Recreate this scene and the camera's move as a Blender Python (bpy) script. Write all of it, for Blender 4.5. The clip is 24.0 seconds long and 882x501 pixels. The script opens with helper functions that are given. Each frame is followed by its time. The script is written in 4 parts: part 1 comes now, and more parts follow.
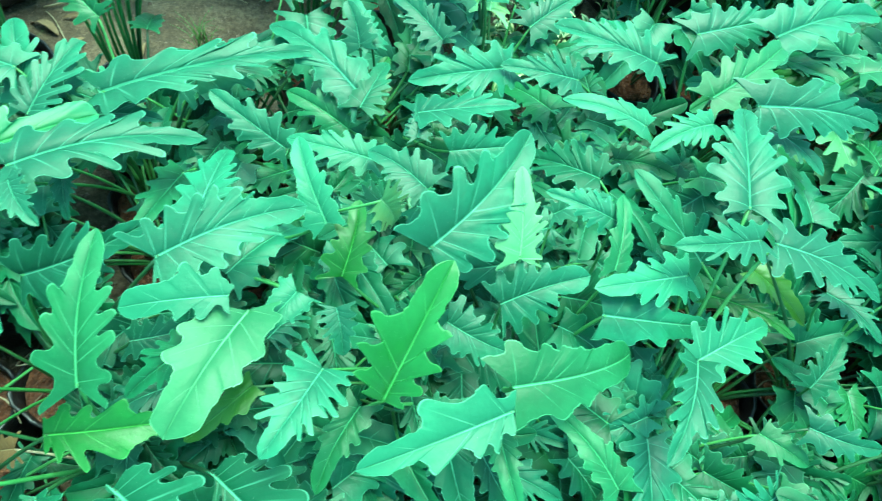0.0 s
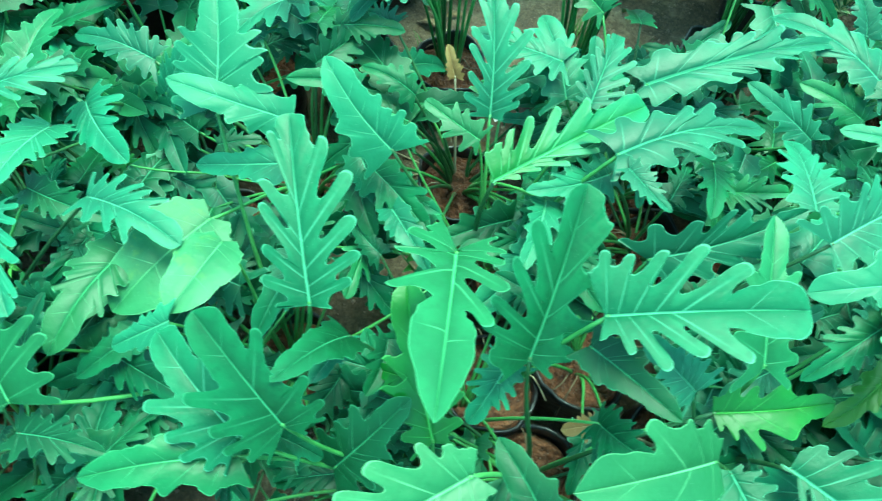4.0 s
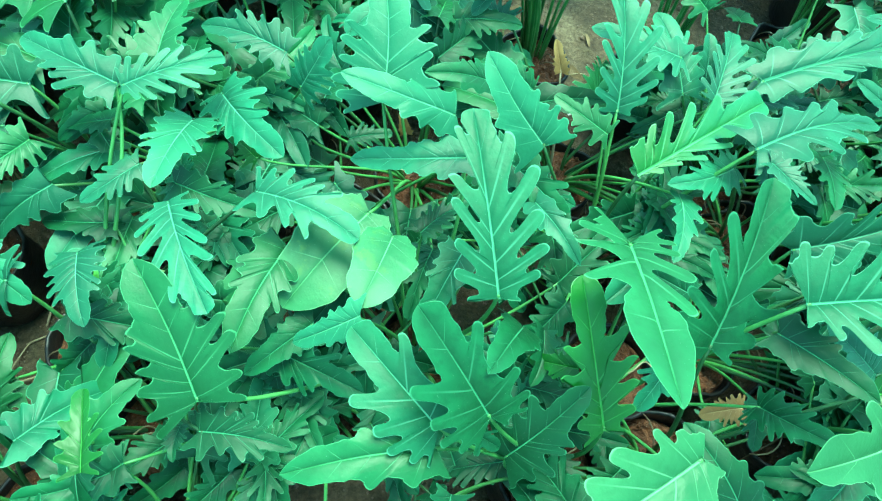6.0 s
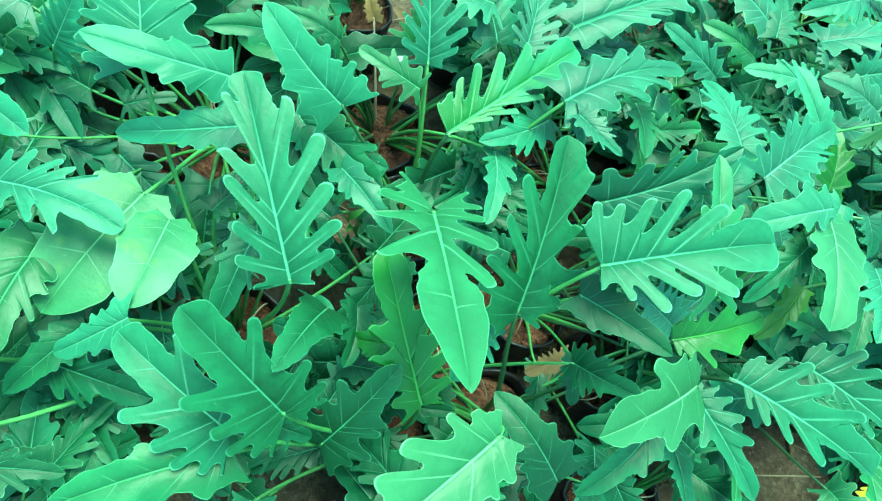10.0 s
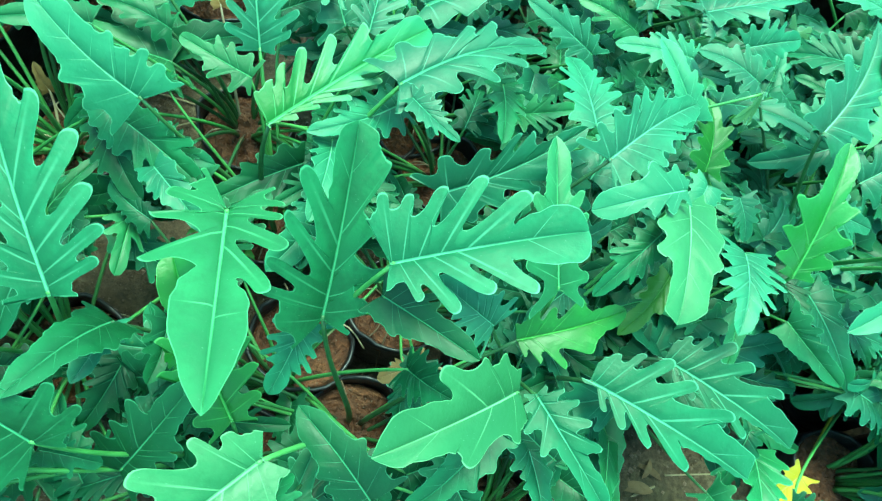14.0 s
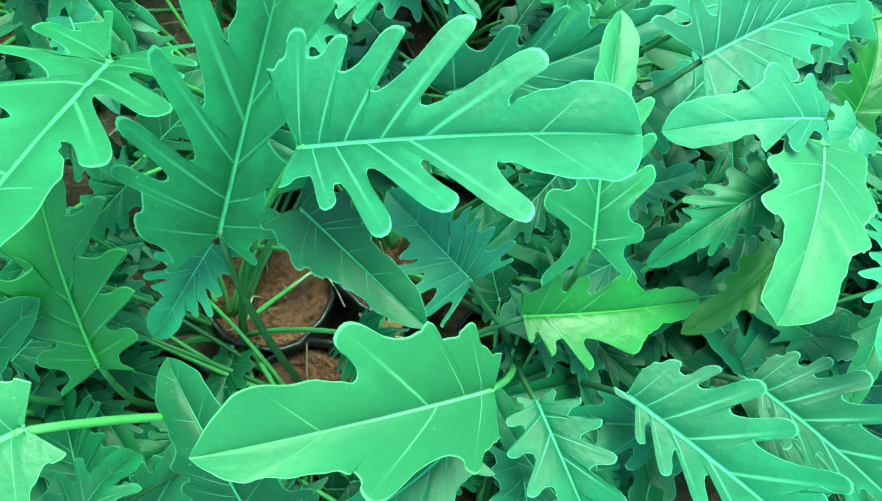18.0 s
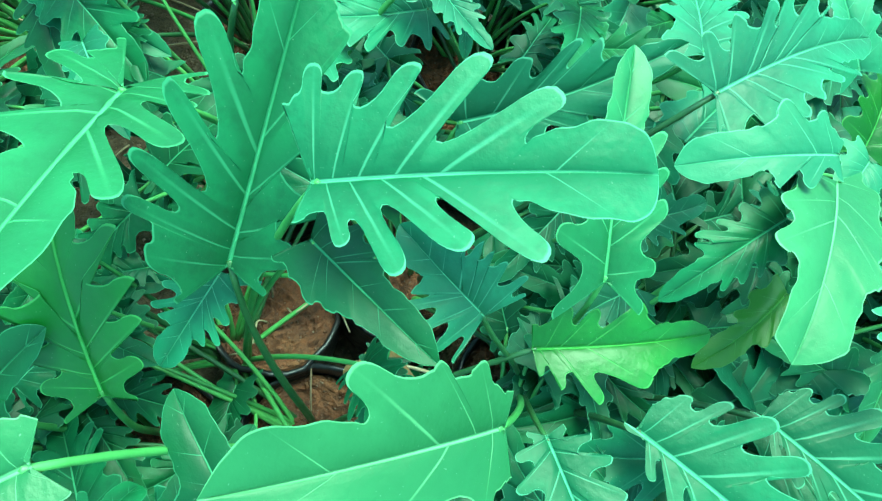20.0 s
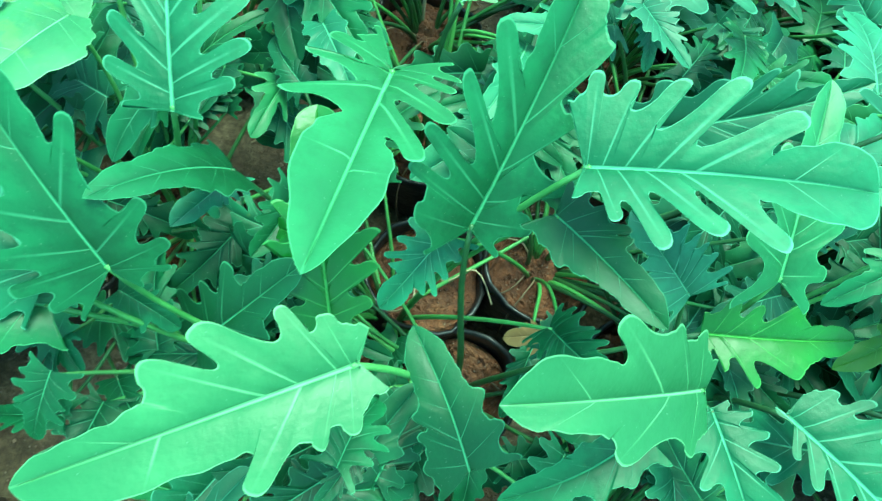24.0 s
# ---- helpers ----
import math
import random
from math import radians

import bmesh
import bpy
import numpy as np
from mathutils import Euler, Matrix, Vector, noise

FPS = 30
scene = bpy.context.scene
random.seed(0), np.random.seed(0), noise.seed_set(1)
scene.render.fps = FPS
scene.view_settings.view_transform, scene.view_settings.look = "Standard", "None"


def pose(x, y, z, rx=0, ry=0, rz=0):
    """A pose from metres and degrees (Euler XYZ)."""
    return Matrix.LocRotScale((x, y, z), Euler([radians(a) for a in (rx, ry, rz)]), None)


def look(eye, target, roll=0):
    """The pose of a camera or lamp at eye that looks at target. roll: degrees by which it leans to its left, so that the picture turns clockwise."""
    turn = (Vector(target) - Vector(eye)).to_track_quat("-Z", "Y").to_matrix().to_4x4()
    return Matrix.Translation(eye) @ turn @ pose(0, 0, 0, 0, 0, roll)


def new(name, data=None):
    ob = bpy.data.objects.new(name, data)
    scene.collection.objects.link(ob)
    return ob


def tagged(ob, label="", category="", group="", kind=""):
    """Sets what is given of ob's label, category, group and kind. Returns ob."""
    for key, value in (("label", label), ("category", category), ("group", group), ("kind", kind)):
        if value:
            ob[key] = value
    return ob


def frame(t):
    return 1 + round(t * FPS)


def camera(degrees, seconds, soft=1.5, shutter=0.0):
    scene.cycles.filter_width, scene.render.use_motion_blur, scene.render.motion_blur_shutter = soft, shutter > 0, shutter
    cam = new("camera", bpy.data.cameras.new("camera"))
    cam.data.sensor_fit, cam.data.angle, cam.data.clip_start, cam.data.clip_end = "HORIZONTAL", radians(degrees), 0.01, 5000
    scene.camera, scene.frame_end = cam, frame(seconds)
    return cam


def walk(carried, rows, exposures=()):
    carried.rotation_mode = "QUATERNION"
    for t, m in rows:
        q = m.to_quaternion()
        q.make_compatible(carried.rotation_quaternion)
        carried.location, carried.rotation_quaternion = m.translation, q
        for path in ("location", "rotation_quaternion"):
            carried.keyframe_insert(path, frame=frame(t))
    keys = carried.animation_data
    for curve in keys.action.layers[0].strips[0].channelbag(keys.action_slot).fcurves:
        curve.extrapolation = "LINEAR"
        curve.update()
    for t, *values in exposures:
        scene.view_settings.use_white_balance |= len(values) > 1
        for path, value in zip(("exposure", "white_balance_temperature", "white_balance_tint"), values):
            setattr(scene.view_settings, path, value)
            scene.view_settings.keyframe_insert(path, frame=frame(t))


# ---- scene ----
cam = camera(69.0, 24.0, soft=1.2, shutter=0.4)
METRES, EYE, TILT, LEAN, TURN = 2.4, 1.52, -63.0, -8.3, 0.0
ROWS = [
    (0.0, 0.0, 0.0, 0.0, 0.0, -0.0, 0.0),
    (0.5, -0.0371, -0.0092, -0.0038, 0.93, 0.06, -1.51),
    (1.0, -0.0745, -0.0166, -0.0109, 2.15, -0.2, -2.53),
    (1.5, -0.1121, -0.0129, -0.017, 4.41, -0.94, -4.98),
    (2.0, -0.1353, -0.0304, -0.0219, 6.57, -0.57, -8.02),
    (2.5, -0.1578, -0.0355, -0.0184, 8.21, -0.69, -9.22),
    (3.0, -0.2031, -0.0292, -0.0151, 6.88, -0.62, -8.76),
    (3.5, -0.2889, -0.0284, -0.0128, 8.13, -0.29, -4.31),
    (5.5, -0.4886, -0.0508, -0.0119, 3.19, -0.79, 0.15),
    (6.0, -0.5038, -0.0535, -0.0123, 3.14, -1.03, -0.88),
    (6.5, -0.5065, -0.0502, -0.011, 0.27, -0.56, -0.41),
    (7.0, -0.5031, -0.0476, -0.0099, -1.36, -1.03, 0.22),
    (7.5, -0.4937, -0.0403, -0.0094, -4.04, -3.01, 0.68),
    (8.0, -0.4803, -0.0327, -0.0035, -6.22, -3.36, 1.85),
    (8.5, -0.4722, -0.0279, 0.0012, -7.25, -4.16, 1.88),
    (9.0, -0.4646, -0.0246, 0.0027, -7.53, -4.86, 2.25),
    (9.5, -0.4563, -0.0238, 0.0038, -7.0, -5.9, 2.22),
    (11.5, -0.4162, -0.0138, 0.0097, -8.72, -7.21, 5.09),
    (12.0, -0.4034, -0.0131, 0.008, -9.22, -8.69, 4.82),
    (12.5, -0.3917, -0.0159, 0.0083, -10.12, -7.82, 5.13),
    (13.0, -0.3717, -0.0112, 0.0065, -9.38, -7.67, 5.18),
    (13.5, -0.3461, -0.0123, 0.0059, -8.8, -7.68, 5.85),
    (14.0, -0.3298, -0.0002, -0.0044, -7.27, -6.71, 4.76),
    (14.5, -0.3127, 0.028, -0.0186, -3.79, -7.03, 2.3),
    (15.0, -0.2961, 0.0553, -0.0263, -1.63, -7.56, 1.12),
    (15.5, -0.2769, 0.0923, -0.033, -1.69, -7.94, 1.6),
    (16.0, -0.2611, 0.1145, -0.0402, -1.13, -8.23, 1.24),
    (16.5, -0.2565, 0.1184, -0.0455, 0.66, -8.1, 0.46),
    (17.0, -0.2597, 0.1196, -0.0481, 1.34, -7.81, -0.41),
    (17.5, -0.2666, 0.1207, -0.0512, 1.58, -7.45, -1.31),
    (19.5, -0.2714, 0.1223, -0.048, 1.74, -6.43, -2.09),
    (20.0, -0.2734, 0.1233, -0.045, 1.79, -5.84, -2.46),
    (20.5, -0.2785, 0.1312, -0.0406, 1.05, -5.49, -3.12),
    (21.0, -0.2865, 0.1343, -0.0364, 0.7, -4.97, -3.43),
    (21.5, -0.2915, 0.1327, -0.034, 1.16, -4.83, -3.39),
    (22.0, -0.2981, 0.1262, -0.0351, 1.08, -4.85, -4.19),
    (22.5, -0.3086, 0.123, -0.0357, 1.03, -5.06, -5.04),
    (23.0, -0.3231, 0.1077, -0.0367, 2.44, -4.73, -6.08),
    (23.5, -0.3377, 0.0906, -0.0476, 3.83, -5.69, -7.94),
    (24.0, -0.3482, 0.075, -0.058, 5.13, -6.47, -9.01),
]
walk(cam, [(t, pose(0, 0, EYE, TILT, LEAN, TURN) @ pose(METRES * x, METRES * y, METRES * z, 90 + pitch, roll, yaw)) for t, x, y, z, yaw, pitch, roll in ROWS], [(0.0, 2.17, 6350, 13), (3.5, 2.16, 6350, 10), (6.0, 2.20, 6500, 12), (13.0, 2.23, 6550, 11), (17.0, 2.18, 6850, 8), (20.0, 2.19, 6550, 9), (24.0, 2.24, 6500, 11)])

# ---- world and light ----
world = bpy.data.worlds.new("sky")
scene.world = world
world.use_nodes = True
wn = world.node_tree.nodes
sky = wn.new("ShaderNodeTexSky")
sky.sky_type, sky.sun_disc = "NISHITA", False
sky.sun_elevation, sky.sun_rotation = radians(74), radians(21)
sky.air_density, sky.dust_density = 1.2, 2.0
wn["Background"].inputs["Strength"].default_value = 0.158
net = wn.new("ShaderNodeMix")  # daylight that has passed the nursery's green shade net
net.data_type, net.blend_type = "RGBA", "MULTIPLY"
net.inputs[0].default_value, net.inputs[7].default_value = 1.0, (0.43, 1.0, 0.87, 1.0)
world.node_tree.links.new(sky.outputs["Color"], net.inputs[6])
world.node_tree.links.new(net.outputs[2], wn["Background"].inputs["Color"])
sun = new("sun", bpy.data.lights.new("sun", "SUN"))
sun.data.energy, sun.data.angle, sun.data.color = 2.0, radians(32), (0.70, 1.0, 0.745)
sun.matrix_world = look((0.4, 1.05, 4.0), (0, 0, 0))


# ---- materials ----
def shader(name):
    m = bpy.data.materials.new(name)
    m.use_nodes = True
    n, l = m.node_tree.nodes, m.node_tree.links
    return m, n, l, n["Principled BSDF"]


def ramp(n, l, source, stops):
    r = n.new("ShaderNodeValToRGB")
    e = r.color_ramp.elements
    while len(e) < len(stops):
        e.new(0.5)
    for k, (at, c) in zip(e, stops):
        k.position, k.color = at, (*c, 1) if len(c) == 3 else c
    l.new(source, r.inputs["Fac"])
    return r.outputs["Color"]


def noise_tex(n, l, scale, detail=4.0, rough=0.55, kind="Object"):
    t = n.new("ShaderNodeTexNoise")
    c = n.new("ShaderNodeTexCoord")
    l.new(c.outputs[kind], t.inputs["Vector"])
    t.inputs["Scale"].default_value, t.inputs["Detail"].default_value, t.inputs["Roughness"].default_value = scale, detail, rough
    return t.outputs["Fac"]


def maths(n, l, op, a, b=None, clamp=False):
    m = n.new("ShaderNodeMath")
    m.operation, m.use_clamp = op, clamp
    for k, v in enumerate((a, b)):
        if v is None:
            continue
        if isinstance(v, (int, float)):
            m.inputs[k].default_value = v
        else:
            l.new(v, m.inputs[k])
    return m.outputs[0]


def blend(n, l, fac, a, b, kind="MIX"):
    m = n.new("ShaderNodeMix")
    m.data_type, m.blend_type = "RGBA", kind
    for key, v in ((0, fac), (6, a), (7, b)):
        if isinstance(v, (int, float)):
            m.inputs[key].default_value = v
        elif isinstance(v, tuple):
            m.inputs[key].default_value = (*v, 1)
        else:
            l.new(v, m.inputs[key])
    return m.outputs[2]


def span(n, l, value, lo, hi, a=0.0, b=1.0):
    r = n.new("ShaderNodeMapRange")
    r.interpolation_type = "SMOOTHSTEP"
    l.new(value, r.inputs[0])
    for k, v in enumerate((lo, hi, a, b)):
        r.inputs[k + 1].default_value = v
    return r.outputs[0]


def bump(n, l, p, height, strength, distance):
    b = n.new("ShaderNodeBump")
    b.inputs["Strength"].default_value, b.inputs["Distance"].default_value = strength, distance
    l.new(height, b.inputs["Height"])
    l.new(b.outputs["Normal"], p.inputs["Normal"])


def field(n, name):
    a = n.new("ShaderNodeAttribute")
    a.attribute_name = name
    return a.outputs["Fac"]


def leaf_material(name, deep, fair, vein, rough=0.47, stain=(0.25, 0.3, 0.04), stained=0.72, glow=0.13, gloss=0.36, fade=0.26):
    """A leathery blade: pale midrib, lateral veins and rim, two scales of tone, dust and a few blotches."""
    m, n, l, p = shader(name)
    info = n.new("ShaderNodeObjectInfo")
    big = noise_tex(n, l, 10.0, 3.0)
    fine = noise_tex(n, l, 160.0, 3.0)
    tone = maths(n, l, "ADD", maths(n, l, "MULTIPLY", big, 0.75), maths(n, l, "MULTIPLY", info.outputs["Random"], 0.5), True)
    c = blend(n, l, span(n, l, tone, 0.36, 0.86), deep, fair)
    c = blend(n, l, maths(n, l, "MULTIPLY", fine, 0.25), c, fair)
    c = blend(n, l, maths(n, l, "MULTIPLY", span(n, l, noise_tex(n, l, 48.0, 4.0, 0.65), 0.42, 0.7), 0.45), c, deep)
    blot = maths(n, l, "MULTIPLY", span(n, l, noise_tex(n, l, 22.0, 5.0, 0.6), stained, stained + 0.1), span(n, l, info.outputs["Random"], 0.55, 0.9))
    c = blend(n, l, maths(n, l, "MULTIPLY", blot, 0.7), c, stain)
    side, mid, rim, along = field(n, "side"), field(n, "mid"), field(n, "rim"), field(n, "along")
    c = blend(n, l, maths(n, l, "MULTIPLY", span(n, l, along, 0.15, 0.95), fade), c, fair)
    c = blend(n, l, maths(n, l, "MULTIPLY", span(n, l, along, 0.0, 0.5, 1.0, 0.0), fade), c, deep)
    lateral = maths(n, l, "MULTIPLY", span(n, l, maths(n, l, "ADD", side, maths(n, l, "MULTIPLY", rim, 0.002)), 0.0016, 0.0056, 1.0, 0.0), span(n, l, rim, 0.2, 0.9, 0.42, 0.05))
    rib = maths(n, l, "MULTIPLY", span(n, l, maths(n, l, "ADD", mid, maths(n, l, "MULTIPLY", along, 0.004)), 0.0045, 0.0095, 1.0, 0.0), span(n, l, along, 0.3, 1.0, 0.85, 0.3))
    edge = maths(n, l, "MULTIPLY", span(n, l, rim, 0.962, 0.985), 0.5)
    c = blend(n, l, maths(n, l, "MULTIPLY", span(n, l, rim, 0.1, 0.9, 1.0, 0.0), 0.5), c, deep)
    pale = maths(n, l, "MAXIMUM", maths(n, l, "MAXIMUM", lateral, rib), edge)
    c = blend(n, l, pale, c, vein)
    speck = span(n, l, noise_tex(n, l, 420.0, 1.0), 0.74, 0.79)
    c = blend(n, l, maths(n, l, "MULTIPLY", speck, 0.13), c, (0.5, 0.62, 0.5))
    l.new(c, p.inputs["Base Color"])
    l.new(span(n, l, big, 0.2, 0.8, rough - 0.03, rough + 0.08), p.inputs["Roughness"])
    p.inputs["Specular IOR Level"].default_value = gloss
    slow = noise_tex(n, l, 38.0, 2.0)
    h = maths(n, l, "ADD", maths(n, l, "MULTIPLY", pale, -0.5), maths(n, l, "ADD", maths(n, l, "MULTIPLY", fine, 0.4), maths(n, l, "MULTIPLY", slow, 0.9)))
    bump(n, l, p, h, 0.55, 0.0022)
    thin = n.new("ShaderNodeBsdfTranslucent")
    l.new(c, thin.inputs["Color"])
    mix = n.new("ShaderNodeMixShader")
    mix.inputs[0].default_value = glow
    l.new(p.outputs[0], mix.inputs[1])
    l.new(thin.outputs[0], mix.inputs[2])
    l.new(mix.outputs[0], n["Material Output"].inputs["Surface"])
    return m


VEIN = (0.10, 0.43, 0.24)
LEAF = {
    "teal": leaf_material("leaf_mature", (0.0020, 0.080, 0.034), (0.007, 0.196, 0.087), VEIN, 0.45),
    "mid": leaf_material("leaf_full", (0.0018, 0.074, 0.027), (0.006, 0.160, 0.064), VEIN, 0.44, gloss=0.26),
    # dark blades, and low ones whose shade is put into the colour
    "dark": leaf_material("leaf_dark_shade", (0.0012, 0.048, 0.015), (0.004, 0.138, 0.046), (0.05, 0.32, 0.15), 0.42, gloss=0.26),
    "fresh": leaf_material("leaf_mid", (0.0022, 0.090, 0.023), (0.008, 0.178, 0.055), (0.09, 0.44, 0.18), 0.43),
    "lite": leaf_material("leaf_light", (0.006, 0.138, 0.060), (0.018, 0.237, 0.105), (0.14, 0.52, 0.27), 0.47),
    "bright": leaf_material("leaf_young", (0.0015, 0.082, 0.006), (0.005, 0.160, 0.019), (0.06, 0.34, 0.07), 0.36),
    "vivid": leaf_material("leaf_glossy", (0.002, 0.112, 0.010), (0.007, 0.205, 0.036), (0.07, 0.40, 0.10), 0.34, gloss=0.45),
    "lime": leaf_material("leaf_new", (0.004, 0.125, 0.013), (0.011, 0.218, 0.096), (0.12, 0.52, 0.2), 0.40, fade=0.6),
    "pale": leaf_material("leaf_fading", (0.009, 0.118, 0.036), (0.028, 0.205, 0.070), (0.16, 0.48, 0.21), 0.44, (0.11, 0.27, 0.05), 0.58),
    "yellow": leaf_material("leaf_yellowing", (0.07, 0.30, 0.11), (0.15, 0.38, 0.15), (0.3, 0.58, 0.3), 0.46, (0.34, 0.4, 0.1), 0.5),
    "dry": leaf_material("leaf_withered", (0.18, 0.09, 0.03), (0.38, 0.24, 0.08), (0.44, 0.32, 0.15), 0.6, gloss=0.3),
    "gold": leaf_material("leaf_yellow", (0.46, 0.38, 0.02), (0.64, 0.5, 0.04), (0.62, 0.55, 0.2), 0.5, gloss=0.35),
    "olive": leaf_material("leaf_bronzed", (0.024, 0.135, 0.010), (0.07, 0.19, 0.02), (0.1, 0.3, 0.06), 0.38, (0.26, 0.12, 0.02), 0.5),
}


def stalk_material(name, deep, fair):
    m, n, l, p = shader(name)
    info = n.new("ShaderNodeObjectInfo")
    f = maths(n, l, "ADD", maths(n, l, "MULTIPLY", noise_tex(n, l, 40.0), 0.6), maths(n, l, "MULTIPLY", info.outputs["Random"], 0.6), True)
    l.new(blend(n, l, span(n, l, f, 0.2, 1.0), deep, fair), p.inputs["Base Color"])
    p.inputs["Roughness"].default_value = 0.42
    bump(n, l, p, noise_tex(n, l, 300.0), 0.3, 0.001)
    return m


STALK = stalk_material("petiole_green", (0.022, 0.17, 0.035), (0.075, 0.34, 0.085))
STALK_DARK = stalk_material("petiole_dark", (0.012, 0.06, 0.02), (0.035, 0.15, 0.04))


def earth_material(name, a, b, c, scale=1.0, moss=0.0):
    m, n, l, p = shader(name)
    big, fine = noise_tex(n, l, 9.0 * scale, 6.0, 0.65), noise_tex(n, l, 90.0 * scale, 5.0, 0.7)
    col = ramp(n, l, big, [(0.3, a), (0.52, b), (0.72, c)])
    damp = span(n, l, noise_tex(n, l, 4.0 * scale, 4.0, 0.6), 0.5, 0.68)
    col = blend(n, l, maths(n, l, "MULTIPLY", damp, moss), col, (0.045, 0.055, 0.02))
    col = blend(n, l, span(n, l, fine, 0.35, 0.7), blend(n, l, 0.6, col, (0.02, 0.011, 0.007)), col)
    v = n.new("ShaderNodeTexVoronoi")
    tc = n.new("ShaderNodeTexCoord")
    l.new(tc.outputs["Object"], v.inputs["Vector"])
    v.inputs["Scale"].default_value = 120 * scale
    grit = span(n, l, v.outputs["Distance"], 0.1, 0.3, 1.0, 0.0)
    sep = n.new("ShaderNodeSeparateColor")
    l.new(v.outputs["Color"], sep.inputs[0])
    pick = maths(n, l, "MULTIPLY", grit, span(n, l, sep.outputs[0], 0.7, 0.85))
    col = blend(n, l, maths(n, l, "MULTIPLY", pick, 0.6), col, (0.33, 0.24, 0.18))
    l.new(col, p.inputs["Base Color"])
    p.inputs["Roughness"].default_value = 0.92
    bump(n, l, p, maths(n, l, "ADD", fine, maths(n, l, "ADD", maths(n, l, "MULTIPLY", big, 2.0), maths(n, l, "MULTIPLY", pick, 0.6))), 1.0, 0.009)
    return m


SOIL = earth_material("red_potting_soil", (0.13, 0.040, 0.016), (0.26, 0.088, 0.036), (0.38, 0.155, 0.068))
DIRT = earth_material("grey_brown_dirt", (0.070, 0.045, 0.026), (0.17, 0.118, 0.070), (0.31, 0.235, 0.145), 0.8, 0.7)


def plain(name, colour, rough, spread=0.35, scale=30.0, relief=0.4, depth=0.002, spec=0.5):
    m, n, l, p = shader(name)
    f = noise_tex(n, l, scale, 5.0, 0.6)
    info = n.new("ShaderNodeObjectInfo")
    f2 = maths(n, l, "ADD", maths(n, l, "MULTIPLY", f, 0.7), maths(n, l, "MULTIPLY", info.outputs["Random"], 0.3), True)
    lo, hi = (tuple(x * k for x in colour) for k in (1 - spread, 1 + spread))
    l.new(blend(n, l, f2, lo, hi), p.inputs["Base Color"])
    p.inputs["Roughness"].default_value = rough
    p.inputs["Specular IOR Level"].default_value = spec
    bump(n, l, p, noise_tex(n, l, scale * 4), relief, depth)
    return m


POLY = plain("black_polythene", (0.012, 0.013, 0.014), 0.38, 0.5, 14.0, 0.5, 0.006)
DRY = plain("dry_leaf", (0.20, 0.13, 0.065), 0.85, 0.6, 60.0, 0.8, 0.004)
BROWN = plain("root_bark", (0.14, 0.09, 0.05), 0.8, 0.4)
STRAW = plain("dry_stalk", (0.38, 0.31, 0.19), 0.8, 0.4)
PEBBLE = plain("pebble", (0.25, 0.17, 0.12), 0.85, 0.5, 60.0)
GRASS = plain("grass_blade", (0.06, 0.17, 0.035), 0.5, 0.5)
GOLD = plain("yellow_stalk", (0.5, 0.42, 0.04), 0.5, 0.3)


def cream_material():
    m, n, l, p = shader("variegated_leaf")
    rim = field(n, "rim")
    f = maths(n, l, "ADD", rim, maths(n, l, "MULTIPLY", noise_tex(n, l, 60.0), 0.5))
    l.new(blend(n, l, span(n, l, f, 0.55, 0.8), (0.04, 0.20, 0.05), (0.42, 0.50, 0.24)), p.inputs["Base Color"])
    p.inputs["Roughness"].default_value = 0.4
    return m


CREAM = cream_material()
SPRIG = plain("sprig_leaf", (0.05, 0.27, 0.04), 0.4, 0.3)


# ---- building helpers ----
def mesh_of(name, verts, faces, material, smooth=True, fields=None):
    me = bpy.data.meshes.new(name)
    me.from_pydata(verts, [], faces)
    me.materials.append(material)
    if smooth:
        me.polygons.foreach_set("use_smooth", np.ones(len(me.polygons), dtype=bool))
    for key, values in (fields or {}).items():
        me.attributes.new(key, "FLOAT", "POINT").data.foreach_set("value", np.asarray(values, dtype=np.float32))
    me.update()
    return me


def child(name, me, parent, at=(0, 0, 0), label=""):
    ob = new(name, me)
    ob.parent = parent
    ob.location = at
    return tagged(ob, label=label) if label else ob


def tube(points, radii, sides=7):
    """A round stalk along a line of points."""
    pts = [Vector(p) for p in points]
    verts, faces, last = [], [], None
    for i, p in enumerate(pts):
        d = (pts[min(i + 1, len(pts) - 1)] - pts[max(i - 1, 0)]).normalized()
        u = (last if last else Vector((0.31, 0.95, 0.1))).cross(d).cross(d) * -1 if last else d.orthogonal()
        u = u - d * u.dot(d)
        u.normalize()
        w = d.cross(u)
        last = u
        r = radii[i]
        for k in range(sides):
            a = 2 * math.pi * k / sides
            verts.append(tuple(p + u * (r * math.cos(a)) + w * (r * math.sin(a))))
    for i in range(len(pts) - 1):
        for k in range(sides):
            a, b = i * sides + k, i * sides + (k + 1) % sides
            faces.append((a, b, b + sides, a + sides))
    faces.append(tuple(range(sides))[::-1])
    faces.append(tuple(range(len(verts) - sides, len(verts))))
    return verts, faces


def bezier(a, b, c, d, steps):
    out = []
    for i in range(steps + 1):
        t = i / steps
        out.append(a * (1 - t) ** 3 + b * 3 * t * (1 - t) ** 2 + c * 3 * t * t * (1 - t) + d * t ** 3)
    return out


